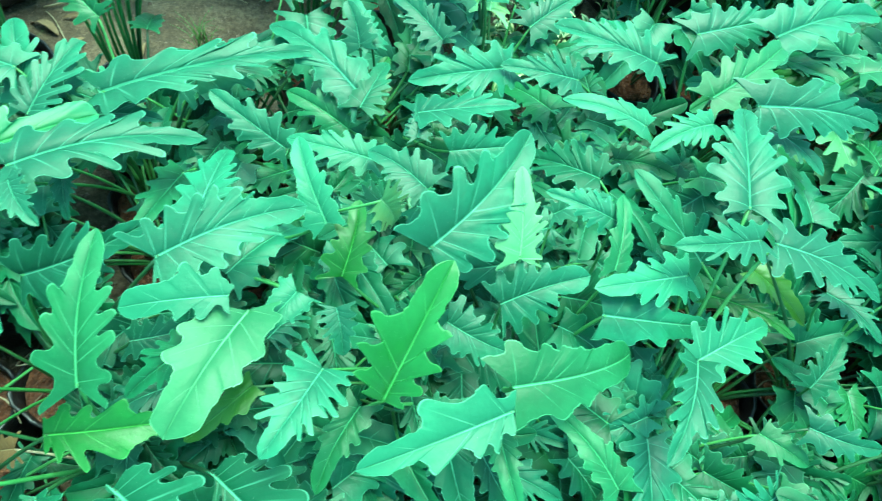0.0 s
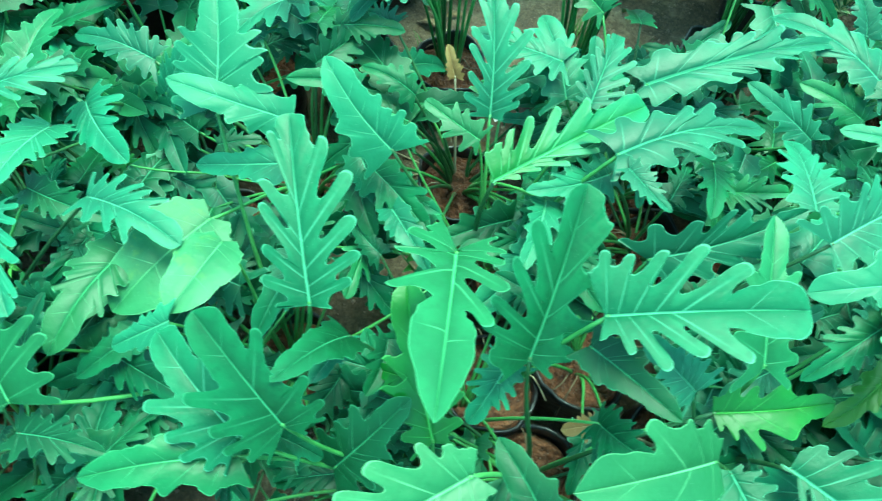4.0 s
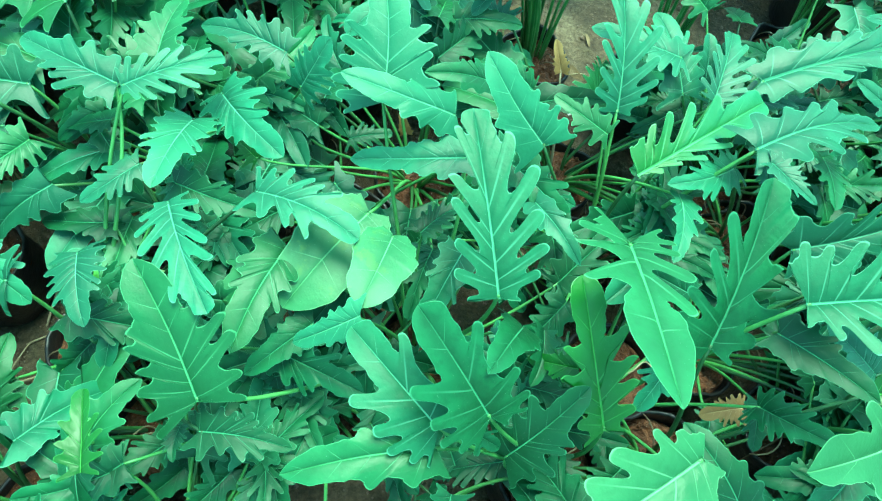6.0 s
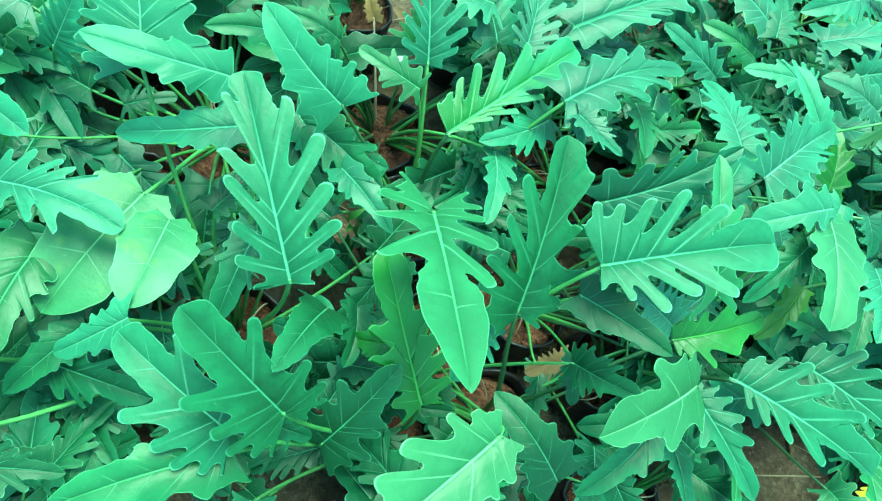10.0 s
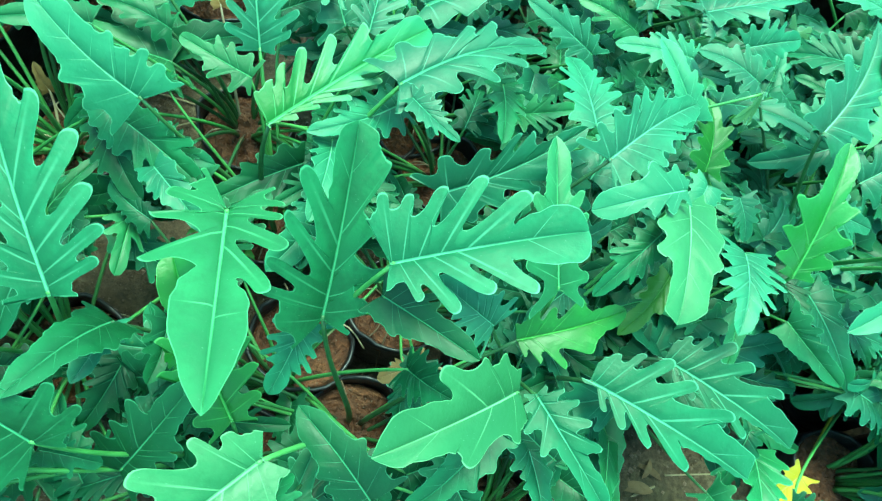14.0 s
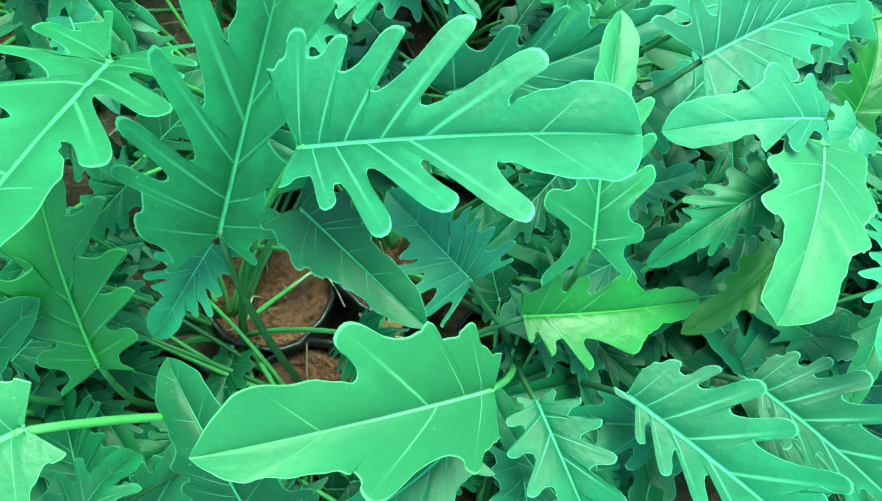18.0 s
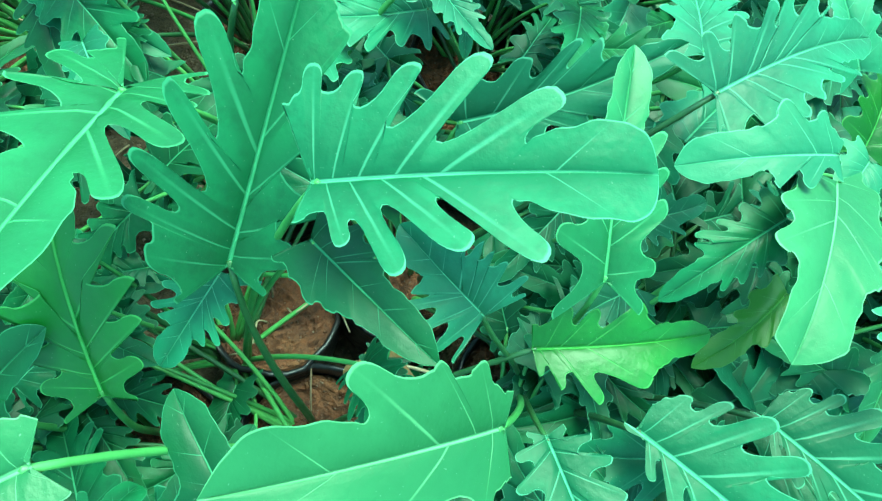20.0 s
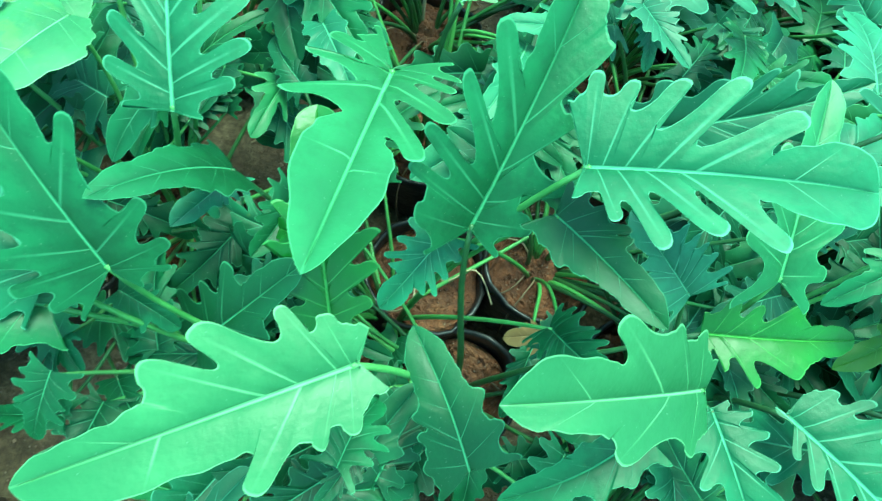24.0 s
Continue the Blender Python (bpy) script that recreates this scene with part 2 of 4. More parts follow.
# lobes a side, cut, share of the midrib that bears them, end lobe half width, its fullness, angles of the lobe veins from
# foot to end, and the outline's half width at six steps from foot to end lobe
KINDS = {
    "D": (5, 0.60, 0.48, 0.104, 1.02, (152, 120, 60, 38), (0.88, 0.96, 1.0, 1.0, 0.98, 0.74)),
    "T": (4, 0.66, 0.34, 0.168, 0.92, (120, 98, 64, 44), (0.70, 0.96, 1.0, 0.98, 0.92, 0.78)),
    "M": (5, 0.42, 0.48, 0.108, 0.86, (152, 122, 62, 40), (0.90, 0.98, 1.0, 0.96, 0.84, 0.66)),
    "S": (4, 0.27, 0.38, 0.132, 0.68, (152, 122, 66, 46), (0.92, 1.00, 1.0, 0.92, 0.80, 0.66)),
    "J": (6, 0.44, 0.58, 0.088, 0.84, (150, 120, 60, 38), (0.85, 0.95, 1.0, 0.96, 0.84, 0.60)),
}


def cubic(a, b, c, d, steps):
    t = (np.arange(1, steps + 1) / steps)[:, None]
    return a * (1 - t) ** 3 + b * 3 * t * (1 - t) ** 2 + c * 3 * t * t * (1 - t) + d * t ** 3


def outline(marks, kind, rng, fine):
    """One side of a lobed blade from foot to tip: lobe ends and gaps in turn, then the end lobe's widest place.
    Gives points of the margin, the midrib's place that each hangs on, and its count along the lobes."""
    marks = np.array(marks)
    if fine < 2:
        marks = marks + rng.normal(0, 0.006, marks.shape)
    tips, gaps, wide = marks[0:-1:2], marks[1:-1:2], marks[-1]
    n, st, ends = len(tips), (2, 4, 5)[int(fine)], (7, 12, 16)[int(fine)]
    roots = np.clip(0.30 * tips[:, 0] + 0.25 * tips[:, 0] ** 2, 0.0, 0.6) + 0.004 * np.arange(n)
    bounds = np.vstack([[0.0, 0.006], gaps])
    seams = np.r_[0.0, (roots[:-1] + roots[1:]) / 2, min(roots[-1] + 0.16, gaps[-1][0] - 0.02)]
    seams[0] = 0.0
    pts, mids, count = [bounds[0][None]], [0.0], [0.0]
    for i in range(n):
        foot, tip = np.array([roots[i], 0.0]), tips[i]
        u = (tip - foot) / np.linalg.norm(tip - foot)
        out = np.array([u[1], -u[0]])  # across the lobe, towards the tip of the blade
        hook = rng.uniform(-0.006, 0.012)
        for half in (0, 1):
            g = bounds[i + half]
            way = np.linalg.norm(tip - g)
            q = g - foot
            wing = abs(q @ out) if i or half else abs(q @ out) * 0.7
            sign = 1.0 if half else -1.0
            deep = min(1.0, max(0.0, (tip - g) @ u) / (2.2 * wing + 0.01))  # a shallow tooth is pointed, a long lobe a finger
            w = min((0.36 + 0.24 * deep) * wing + 0.004, 0.30 * np.linalg.norm(tip - foot), 0.055)
            flank = foot + u * (0.40 * (q @ u) + 0.60 * ((tip - foot) @ u)) + out * sign * w
            if (q @ out) * sign < 0.35 * w:  # a lobe that bends past its own gap
                flank = g * 0.45 + tip * 0.55 + out * sign * 0.35 * w
            tip_l = tip - out * (0.3 + 0.6 * deep) * w
            tip_r = tip + out * (0.3 + 0.6 * deep) * w
            k = np.linalg.norm(flank - g)
            m = np.linalg.norm(tip - flank)
            if not half:
                one = cubic(g, g + out * min(0.022, 0.36 * k), flank - u * 0.42 * k, flank, st)
                two = cubic(flank, flank + u * 0.50 * m * deep + (tip - flank) * 0.4 * (1 - deep), tip_l + out * hook, tip, st)
                line, to = np.vstack([one, two]), (seams[i], roots[i])
            else:
                one = cubic(tip, tip_r + out * hook, flank + u * 0.50 * m * deep + (tip - flank) * 0.4 * (1 - deep), flank, st)
                two = cubic(flank, flank - u * 0.42 * k, g - out * min(0.022, 0.36 * k), g, st)
                line, to = np.vstack([one, two]), (roots[i], seams[i + 1])
            pts.append(line)
            f = np.arange(1, 2 * st + 1) / (2 * st)
            mids.extend(to[0] + (to[1] - to[0]) * f)
            count.extend(i + 0.5 * half + 0.5 * f)
    g = bounds[n]
    blunt = {"D": 0.66, "T": 0.35, "M": 0.45, "J": 0.45, "S": 0.35}.get(kind, 0.4) * rng.uniform(0.8, 1.15)
    a = cubic(g, g + np.array([0.02, 0.0]), wide - np.array([0.5 * (wide[0] - g[0]), 0.0]), wide, ends)
    reach = {"D": 0.75, "T": 0.42, "S": 0.5, "M": 0.6, "J": 0.55}.get(kind, 0.6)
    b = cubic(wide, wide + np.array([reach * (1 - wide[0]), -0.02 * wide[1]]), np.array([1.0 - 0.04 * (1 - blunt), blunt * wide[1]]), np.array([1.0, 0.0]), ends)
    pts += [a, b]
    f = np.arange(1, 2 * ends + 1) / (2 * ends)
    mids.extend(seams[n] + (0.985 - seams[n]) * f ** 1.4)
    count.extend(n + 3.0 * f)
    pts = np.vstack(pts)
    return pts[:, 0], pts[:, 1], np.array(mids), np.array(count), n


def marks_of(kind, half, rng):
    """Lobe ends and gaps of a blade of one kind, never twice the same."""
    n, cut, share, endw, endf, angles, shape = KINDS[kind]
    n = max(3, n + int(rng.integers(-1, 2)))
    f = (np.arange(n) + 0.5) / n
    f = f + rng.normal(0, 0.10 / n, n)
    stops = [0, 0.1, 0.5, 1]
    top = endw * (0.55 + 0.45 * half / 0.30) * rng.uniform(0.85, 1.15)
    out = []
    for i in range(n):
        ang = radians(np.interp(f[i], stops, angles) + rng.normal(0, 4))
        env = np.interp(f[i], [0, 0.1, 0.28, 0.5, 0.75, 1.0], shape) * half * rng.uniform(0.80, 1.08)
        r = env / math.sin(min(max(ang, radians(38)), radians(110)))
        x = share * max(f[i], 0) ** 1.35
        out.append((x + math.cos(ang) * r, math.sin(ang) * r))
        g = (i + 1) / n
        ang = radians(np.interp(g, stops, angles))
        depth = 1 - min(cut * rng.uniform(0.75, 1.2), 0.8)
        env = np.interp(g, [0, 0.1, 0.28, 0.5, 0.75, 1.0], shape) * half * depth
        r = env / math.sin(min(max(ang, radians(38)), radians(110)))
        out.append((share * g ** 1.35 + math.cos(ang) * r, math.sin(ang) * r))
    gx, gy = out[-1]
    gx = max(gx, share * 0.9 + 0.05)
    out[-1] = (min(gx, 0.66), gy)
    out.append((gx + (0.60 if endf > 0.9 else 0.45) * (1 - gx), max(top, gy * 0.8)))
    return out


MARGINS = {}


def blade(kind, length, half, arch, rng, fine=True, lobes=None):
    """Vertices, faces and fields of one lobed blade, x along the midrib, z out of its upper face."""
    share, T = KINDS[kind][2], 3.0
    vs = np.array([0, 0.03, 0.16, 0.38, 0.62, 0.84, 0.965, 1.0]) if fine else np.array([0, 0.05, 0.4, 0.8, 1.0])
    if lobes:
        half = max(m[1] for side in lobes[:2] for m in side)
    droop = rng.uniform(0.0, 0.10)
    fold = rng.uniform(0.12, 0.42)
    wave = rng.uniform(0.006, 0.017)
    side_curl = rng.uniform(-0.1, 0.3)
    bend = rng.uniform(-0.05, 0.05)
    if lobes:
        fold = lobes[2] if len(lobes) > 2 else 0.7 * fold
        side_curl, bend, wave = 0.3 * side_curl, 0.3 * bend, 0.6 * wave
    cols, fields, faces, base = [], [], [], 0
    for sg in (1, -1):
        if lobes:
            xo, yo, xm, s, n = outline(lobes[0 if sg > 0 else 1], kind, rng, 2)
        else:  # one of a few dozen margins, stretched to this blade's width
            pool = MARGINS.setdefault((kind, fine), [])
            pick = int(rng.integers(0, 40))
            while len(pool) <= pick:
                pool.append(outline(marks_of(kind, 0.28, rng), kind, rng, fine))
            xo, yo, xm, s, n = pool[pick]
            yo = yo * (half / 0.28)
        e = s > n
        ripple = rng.uniform(0, 6, 2)
        yo = yo + (0.004 * np.sin(s * 7 + ripple[0]) + 0.003 * np.sin(s * 13 + ripple[1])) * np.clip((1 - xo) * 6, 0, 1) * np.clip(s * 2, 0, 1)
        x = xm[:, None] + (xo - xm)[:, None] * vs[None, :]
        y = yo[:, None] * vs[None, :]
        # relief: fold along the midrib, quilting between the veins, curling lobes, arch of the whole blade
        frac = s - np.floor(s)
        quilt = -np.cos(2 * math.pi * (frac - 0.5))[:, None] * 0.5 - 0.5
        z = fold * np.abs(y) - (fold * (0.35 if lobes else 0.6) + side_curl) * y * y / max(half, 0.1)
        room = np.clip(np.hypot(xo - xm, yo) / max(half, 0.1), 0, 1) * np.clip(xo * 5 + 0.35, 0.1, 1)  # flat where the foot lobes crowd
        z = z + (wave * 0.26 * room)[:, None] * quilt * np.sin(math.pi * np.clip(vs, 0, 1))[None, :]
        ph = rng.uniform(0, 6.3)
        z = z + (wave * room * np.sin(s * 2.4 + ph))[:, None] * (vs ** 2)[None, :]
        z = z - 0.012 * np.exp(-((vs / 0.05) ** 2))[None, :] * (1 - 0.7 * np.clip(x, 0, 1))
        z = z + arch * 4 * x * (1 - x) - droop * np.clip(x - 0.72, 0, 1) ** 2 * 3
        y = y * sg + bend * np.sin(math.pi * np.clip(x, 0, 1))
        m, w = x.shape
        cols.append(np.stack([x, y, z], -1).reshape(-1, 3) * length)
        sd = np.abs(frac - 0.5) * np.where(e, (1 - share) / T, 0.62 / n)
        sd = np.repeat(sd[:, None], w, 1)
        fields.append(np.stack([sd.ravel(), np.abs((yo[:, None] * vs[None, :])).ravel(), np.repeat(vs[None, :], m, 0).ravel(), np.clip(x, 0, 1).ravel()], -1))
        i = np.arange((m - 1) * (w - 1))
        r, cidx = i // (w - 1), i % (w - 1)
        a = base + r * w + cidx
        quad = np.stack([a, a + 1, a + w + 1, a + w], -1)
        faces.append(quad[:, ::-1] if sg > 0 else quad)
        base += m * w
    return np.concatenate(cols), np.concatenate(faces), np.concatenate(fields)


PLANTS = []
HEROES = []
CROWN = 0.15


def bag_mesh(rng):
    """A filled nursery bag: creased black sleeve with a rolled lip."""
    r0, h = 0.099, 0.17
    rings = [(0.90, 0.0), (1.0, 0.012), (1.03, 0.06), (1.0, 0.11), (1.02, 0.145), (1.04, 0.168), (1.0, 0.172), (0.955, 0.166), (0.94, 0.12)]
    k, verts, faces = 28, [], []
    ph = rng.uniform(0, 6.3, 4)
    for j, (f, z) in enumerate(rings):
        for i in range(k):
            a = 2 * math.pi * i / k
            crease = 1 + 0.035 * math.sin(3 * a + ph[0]) + 0.022 * math.sin(7 * a + ph[1] + z * 20) + 0.012 * math.sin(13 * a + ph[2] - z * 35)
            lift = 0.012 * math.sin(2 * a + ph[3]) + 0.006 * math.sin(5 * a + ph[1]) if j >= 4 else 0
            verts.append((r0 * f * crease * math.cos(a), r0 * f * crease * math.sin(a), z + lift))
    for j in range(len(rings) - 1):
        for i in range(k):
            a, b = j * k + i, j * k + (i + 1) % k
            faces.append((a, b, b + k, a + k))
    faces.append(tuple(range(k))[::-1])
    return mesh_of("bag", verts, faces, POLY)


def soil_mesh(rng):
    """Crumbly soil that fills a bag, with clods and small stones on it."""
    verts, faces, k, rr = [(0, 0, 0.15)], [], 40, 14
    off = Vector(rng.uniform(-20, 20, 3))

    def level(x, y):
        q = Vector((x, y, 0))
        return 0.140 + 0.014 * (1 - (x * x + y * y) / 0.0092) + 0.016 * noise.noise(q * 28 + off) + 0.009 * noise.noise(q * 75 + off) + 0.005 * noise.noise(q * 190 + off)

    for j in range(1, rr + 1):
        for i in range(k):
            a, r = 2 * math.pi * (i + 0.5 * (j % 2)) / k, 0.096 * j / rr
            x, y = r * math.cos(a), r * math.sin(a)
            verts.append((x, y, level(x, y) if j < rr else 0.13))
    for i in range(k):
        faces.append((0, 1 + i, 1 + (i + 1) % k))
    for j in range(rr - 1):
        for i in range(k):
            a, b = 1 + j * k + i, 1 + j * k + (i + 1) % k
            faces.append((a, a + k, b + k, b))
    for _ in range(70):
        a, d, r = rng.uniform(0, 6.3), 0.088 * math.sqrt(rng.uniform(0, 1)), abs(rng.normal(0.0022, 0.0018)) + 0.001
        x, y = d * math.cos(a), d * math.sin(a)
        z, q = level(x, y) + 0.4 * r, len(verts)
        for u in ((1, 0, 0), (-1, 0, 0), (0, 1, 0), (0, -1, 0), (0, 0, 0.8), (0, 0, -0.8)):
            verts.append(tuple(c + e * r * rng.uniform(0.6, 1.4) for c, e in zip((x, y, z), u)))
        faces += [(q + e, q + f, q + g) for e, f, g in ((0, 2, 4), (2, 1, 4), (1, 3, 4), (3, 0, 4), (2, 0, 5), (1, 2, 5), (3, 1, 5), (0, 3, 5))]
    return mesh_of("soil", verts, faces, SOIL, False)


prng = np.random.default_rng(7)
BAGS = [bag_mesh(prng) for _ in range(5)]
SOILS = [soil_mesh(prng) for _ in range(5)]


def plant(x, y, cx=0.0, cy=0.0):
    ob = new("potted_philodendron")
    ob.location = (x, y, 0)
    tagged(ob, "potted split-leaf philodendron in a black nursery bag of red soil", "plant", "philodendrons in the nursery bed")
    turn = prng.uniform(0, 6.3)
    b = child("nursery_bag", BAGS[len(PLANTS) % 5], ob, label="creased black polythene nursery bag")
    s = child("soil", SOILS[(len(PLANTS) * 3) % 5], ob, label="crumbly reddish-brown potting soil")
    b.rotation_euler.z = s.rotation_euler.z = turn
    PLANTS.append((ob, x, y, [], cx, cy))
    for _ in range(3 if -1.9 < x < 1.2 and -0.2 < y < 1.3 else 0):
        a, d = prng.uniform(0, 6.3), prng.uniform(0.06, 0.13)
        u = Vector((math.cos(a), math.sin(a), 0))
        w = Vector((-u.y, u.x, 0)) * prng.normal(0, 0.05)
        end = u * (d + 0.02) + w + Vector((0, 0, 0.155 if d < 0.09 else 0.06))
        line = bezier(u * 0.02 + Vector((0, 0, 0.15)), u * d * 0.4 + w + Vector((0, 0, 0.21)), u * d - w + Vector((0, 0, 0.20)), end, 10)
        v, f = tube(line, [0.0016] * 11, 5)
        child("root", mesh_of("root", v, f, STRAW if prng.random() < 0.5 else BROWN), ob, label="thin curling aerial root")
    return ob


def add_leaf(owner, base, tip, kind, half, tone, arch, roll, rng, fine=True, lobes=None):
    ob, px, py, held, cx, cy = owner
    origin = Vector((px, py, 0))
    base, tip = Vector(base), Vector(tip)
    axis = tip - base
    length = axis.length
    ax = axis.normalized()
    up = Vector((0, -0.28, 0.96))
    nz = (up - ax * up.dot(ax)).normalized()
    nz = Matrix.Rotation(radians(roll), 3, ax) @ nz
    ny = nz.cross(ax)
    co, fa, fi = blade(kind, length, half, arch, rng, fine, lobes)
    me = bpy.data.meshes.new("leaf")
    me.vertices.add(len(co))
    me.vertices.foreach_set("co", co.astype(np.float32).ravel())
    me.loops.add(fa.size)
    me.loops.foreach_set("vertex_index", fa.astype(np.int32).ravel())
    me.polygons.add(len(fa))
    me.polygons.foreach_set("loop_start", np.arange(0, fa.size, 4, dtype=np.int32))
    me.polygons.foreach_set("use_smooth", np.ones(len(fa), dtype=bool))
    for k, key in enumerate(("side", "mid", "rim", "along")):
        me.attributes.new(key, "FLOAT", "POINT").data.foreach_set("value", fi[:, k].astype(np.float32))
    me.materials.append(LEAF[tone])
    me.update(calc_edges=True)
    lf = new("leaf", me)
    lf.parent = ob
    rot = Matrix((ax, ny, nz)).transposed()
    lf.matrix_basis = Matrix.Translation(base - origin) @ rot.to_4x4()
    if tone in LABELS:
        tagged(lf, LABELS[tone])
    # stalk from the crown to the foot of the blade
    ang = math.atan2(base.y - py - cy, base.x - px - cx) + rng.uniform(-0.5, 0.5)
    start = Vector((cx + 0.022 * math.cos(ang), cy + 0.022 * math.sin(ang), CROWN - 0.01))
    end = base - origin - nz * (0.004 * length)
    rise = end.z - start.z
    way = end - start
    b = start + way * 0.33 + Vector((-0.12 * way.x, -0.12 * way.y, 0.10 * rise)) + Vector(rng.normal(0, 0.008, 3))
    c = end - way * 0.22 - ax * min(0.035, 0.2 * length) - Vector((0, 0, 0.02))
    c.z = max(c.z, CROWN)
    line = bezier(start, b, c, end + ax * 0.006, 12)
    r = 0.0041 * min(1.15, 0.55 + 1.8 * length)
    rad = [r * (1.35 - 0.6 * i / 12) for i in range(13)]
    v, f = tube(line, rad, 7)
    child("petiole", mesh_of("petiole", v, f, GOLD if tone == "gold" else STRAW if tone == "dry" else STALK_DARK if rng.random() < 0.35 else STALK), ob)
    held.append((base, tip))
    return lf


LABELS = {
    "bright": "glossy bright green young leaf", "vivid": "glossy vivid green young leaf", "lime": "pale lime-green young leaf", "yellow": "yellowing pale leaf",
    "pale": "fading yellow-green leaf", "gold": "withered bright yellow leaf", "dry": "shrivelled brown dead leaf", "olive": "bronzed olive leaf with brown edge", "dark": "dark green leaf, shade toned into it where it hangs low",
}
lrng = np.random.default_rng(21)


def leaf(base, tip, kind, half, tone, arch=0.06, roll=0.0, lobes=None):
    b, t = Vector(base), Vector(tip)
    ax = t - b
    back = b - Vector((ax.x, ax.y, 0)).normalized() * 0.10
    owner = min(PLANTS, key=lambda p: math.hypot(back.x - p[1] - p[4], back.y - p[2] - p[5]) + 0.012 * len(p[3]))
    HEROES.append((np.array(base), np.array(tip), half * ax.length))
    return add_leaf(owner, base, tip, kind, half, tone, arch, roll + (0 if lobes else lrng.normal(0, 8)), lrng, True, lobes)


# ---- ground ----
def ground_sheet():
    bm = bmesh.new()
    xs = sorted({*np.round(np.linspace(-3.2, 2.8, 121), 3), -300.0, -60.0, -15.0, -6.0, 6.0, 15.0, 60.0, 300.0})
    ys = sorted({*np.round(np.linspace(-1.2, 3.0, 85), 3), -300.0, -60.0, -15.0, -4.0, 6.0, 15.0, 60.0, 300.0})
    grid = []
    for y in ys:
        row = []
        for x in xs:
            near = abs(x) < 4 and abs(y) < 4
            z = (0.022 * noise.noise(Vector((x * 2.2, y * 2.2, 1.3))) + 0.014 * noise.noise(Vector((x * 9, y * 9, 4.1))) + 0.006 * noise.noise(Vector((x * 25, y * 25, 9)))) if near else 0
            row.append(bm.verts.new((x, y, z - 0.012)))
        grid.append(row)
    for j in range(len(ys) - 1):
        for i in range(len(xs) - 1):
            bm.faces.new((grid[j][i], grid[j][i + 1], grid[j + 1][i + 1], grid[j + 1][i]))
    me = bpy.data.meshes.new("ground")
    bm.to_mesh(me)
    bm.free()
    me.polygons.foreach_set("use_smooth", np.ones(len(me.polygons), dtype=bool))
    me.materials.append(DIRT)
    return tagged(new("ground", me), "bare grey-brown nursery dirt with grit", "ground", kind="structure")


ground_sheet()

# ---- plants that stand out in the bed ----
plant(-0.74, 0.29, -0.05, -0.07)
plant(-0.55, 0.35)
plant(-1.14, 0.30)
plant(-0.83, 0.77)
plant(-0.41, 0.64)
plant(-0.78, 0.55)
plant(0.51, 0.09)
plant(-0.88, 0.09)
plant(-0.47, 0.79)
plant(-0.30, 0.93)
plant(-1.50, 0.90)
plant(-1.17, 0.73)
plant(-1.76, 0.27)
plant(-0.16, 1.24)
plant(-0.58, 1.09)
plant(0.05, 1.03)
plant(1.03, 0.39)
plant(1.50, 1.19)
plant(0.82, 0.96)
plant(1.25, 0.87)
plant(0.35, 0.37)
plant(0.57, 0.21)
plant(-0.66, 0.11)
plant(-0.36, 0.20)


# lobe ends and gaps in turn on either side of the largest blades, along and across, with the end lobe's widest place last, then
# how far the two halves fold up
SPREAD = ([(-0.08, 0.22), (-0.04, 0.24), (0.02, 0.33), (0.05, 0.24), (0.16, 0.3), (0.14, 0.19), (0.33, 0.3), (0.23, 0.13), (0.53, 0.32), (0.37, 0.09), (0.73, 0.21), (0.62, 0.08), (0.87, 0.14)],
          [(-0.04, 0.13), (0.04, 0.11), (0.12, 0.21), (0.13, 0.14), (0.28, 0.3), (0.22, 0.1), (0.46, 0.24), (0.37, 0.08), (0.66, 0.28), (0.58, 0.09), (0.87, 0.16)], 0.36)
CLAW = ([(-0.16, 0.13), (-0.11, 0.12), (0.0, 0.25), (0.1, 0.24), (0.16, 0.34), (0.17, 0.18), (0.32, 0.34), (0.25, 0.12), (0.55, 0.28), (0.41, 0.13), (0.76, 0.23), (0.62, 0.10), (0.88, 0.10)],
        [(-0.06, 0.13), (0.01, 0.11), (0.11, 0.2), (0.21, 0.11), (0.31, 0.31), (0.38, 0.07), (0.55, 0.18), (0.58, 0.08), (0.84, 0.17), (0.86, 0.13), (0.93, 0.1)], 0.42)
TONGUE = ([(-0.16, 0.18), (-0.08, 0.15), (-0.02, 0.23), (0.0, 0.14), (0.08, 0.22), (0.09, 0.09), (0.27, 0.24), (0.22, 0.05), (0.51, 0.18), (0.44, 0.06), (0.60, 0.12)],
          [(-0.3, 0.11), (-0.2, 0.12), (-0.15, 0.16), (-0.11, 0.13), (-0.11, 0.24), (0.05, 0.09), (0.06, 0.29), (0.18, 0.08), (0.34, 0.29), (0.37, 0.08), (0.55, 0.15)], 0.18)
WAVY = ([(-0.0, 0.16), (0.07, 0.19), (0.15, 0.24), (0.22, 0.17), (0.54, 0.22), (0.57, 0.13), (0.84, 0.09)],
        [(-0.02, 0.13), (0.07, 0.17), (0.15, 0.26), (0.25, 0.22), (0.32, 0.29), (0.36, 0.25), (0.6, 0.31), (0.55, 0.14), (0.84, 0.18)], 0.28)
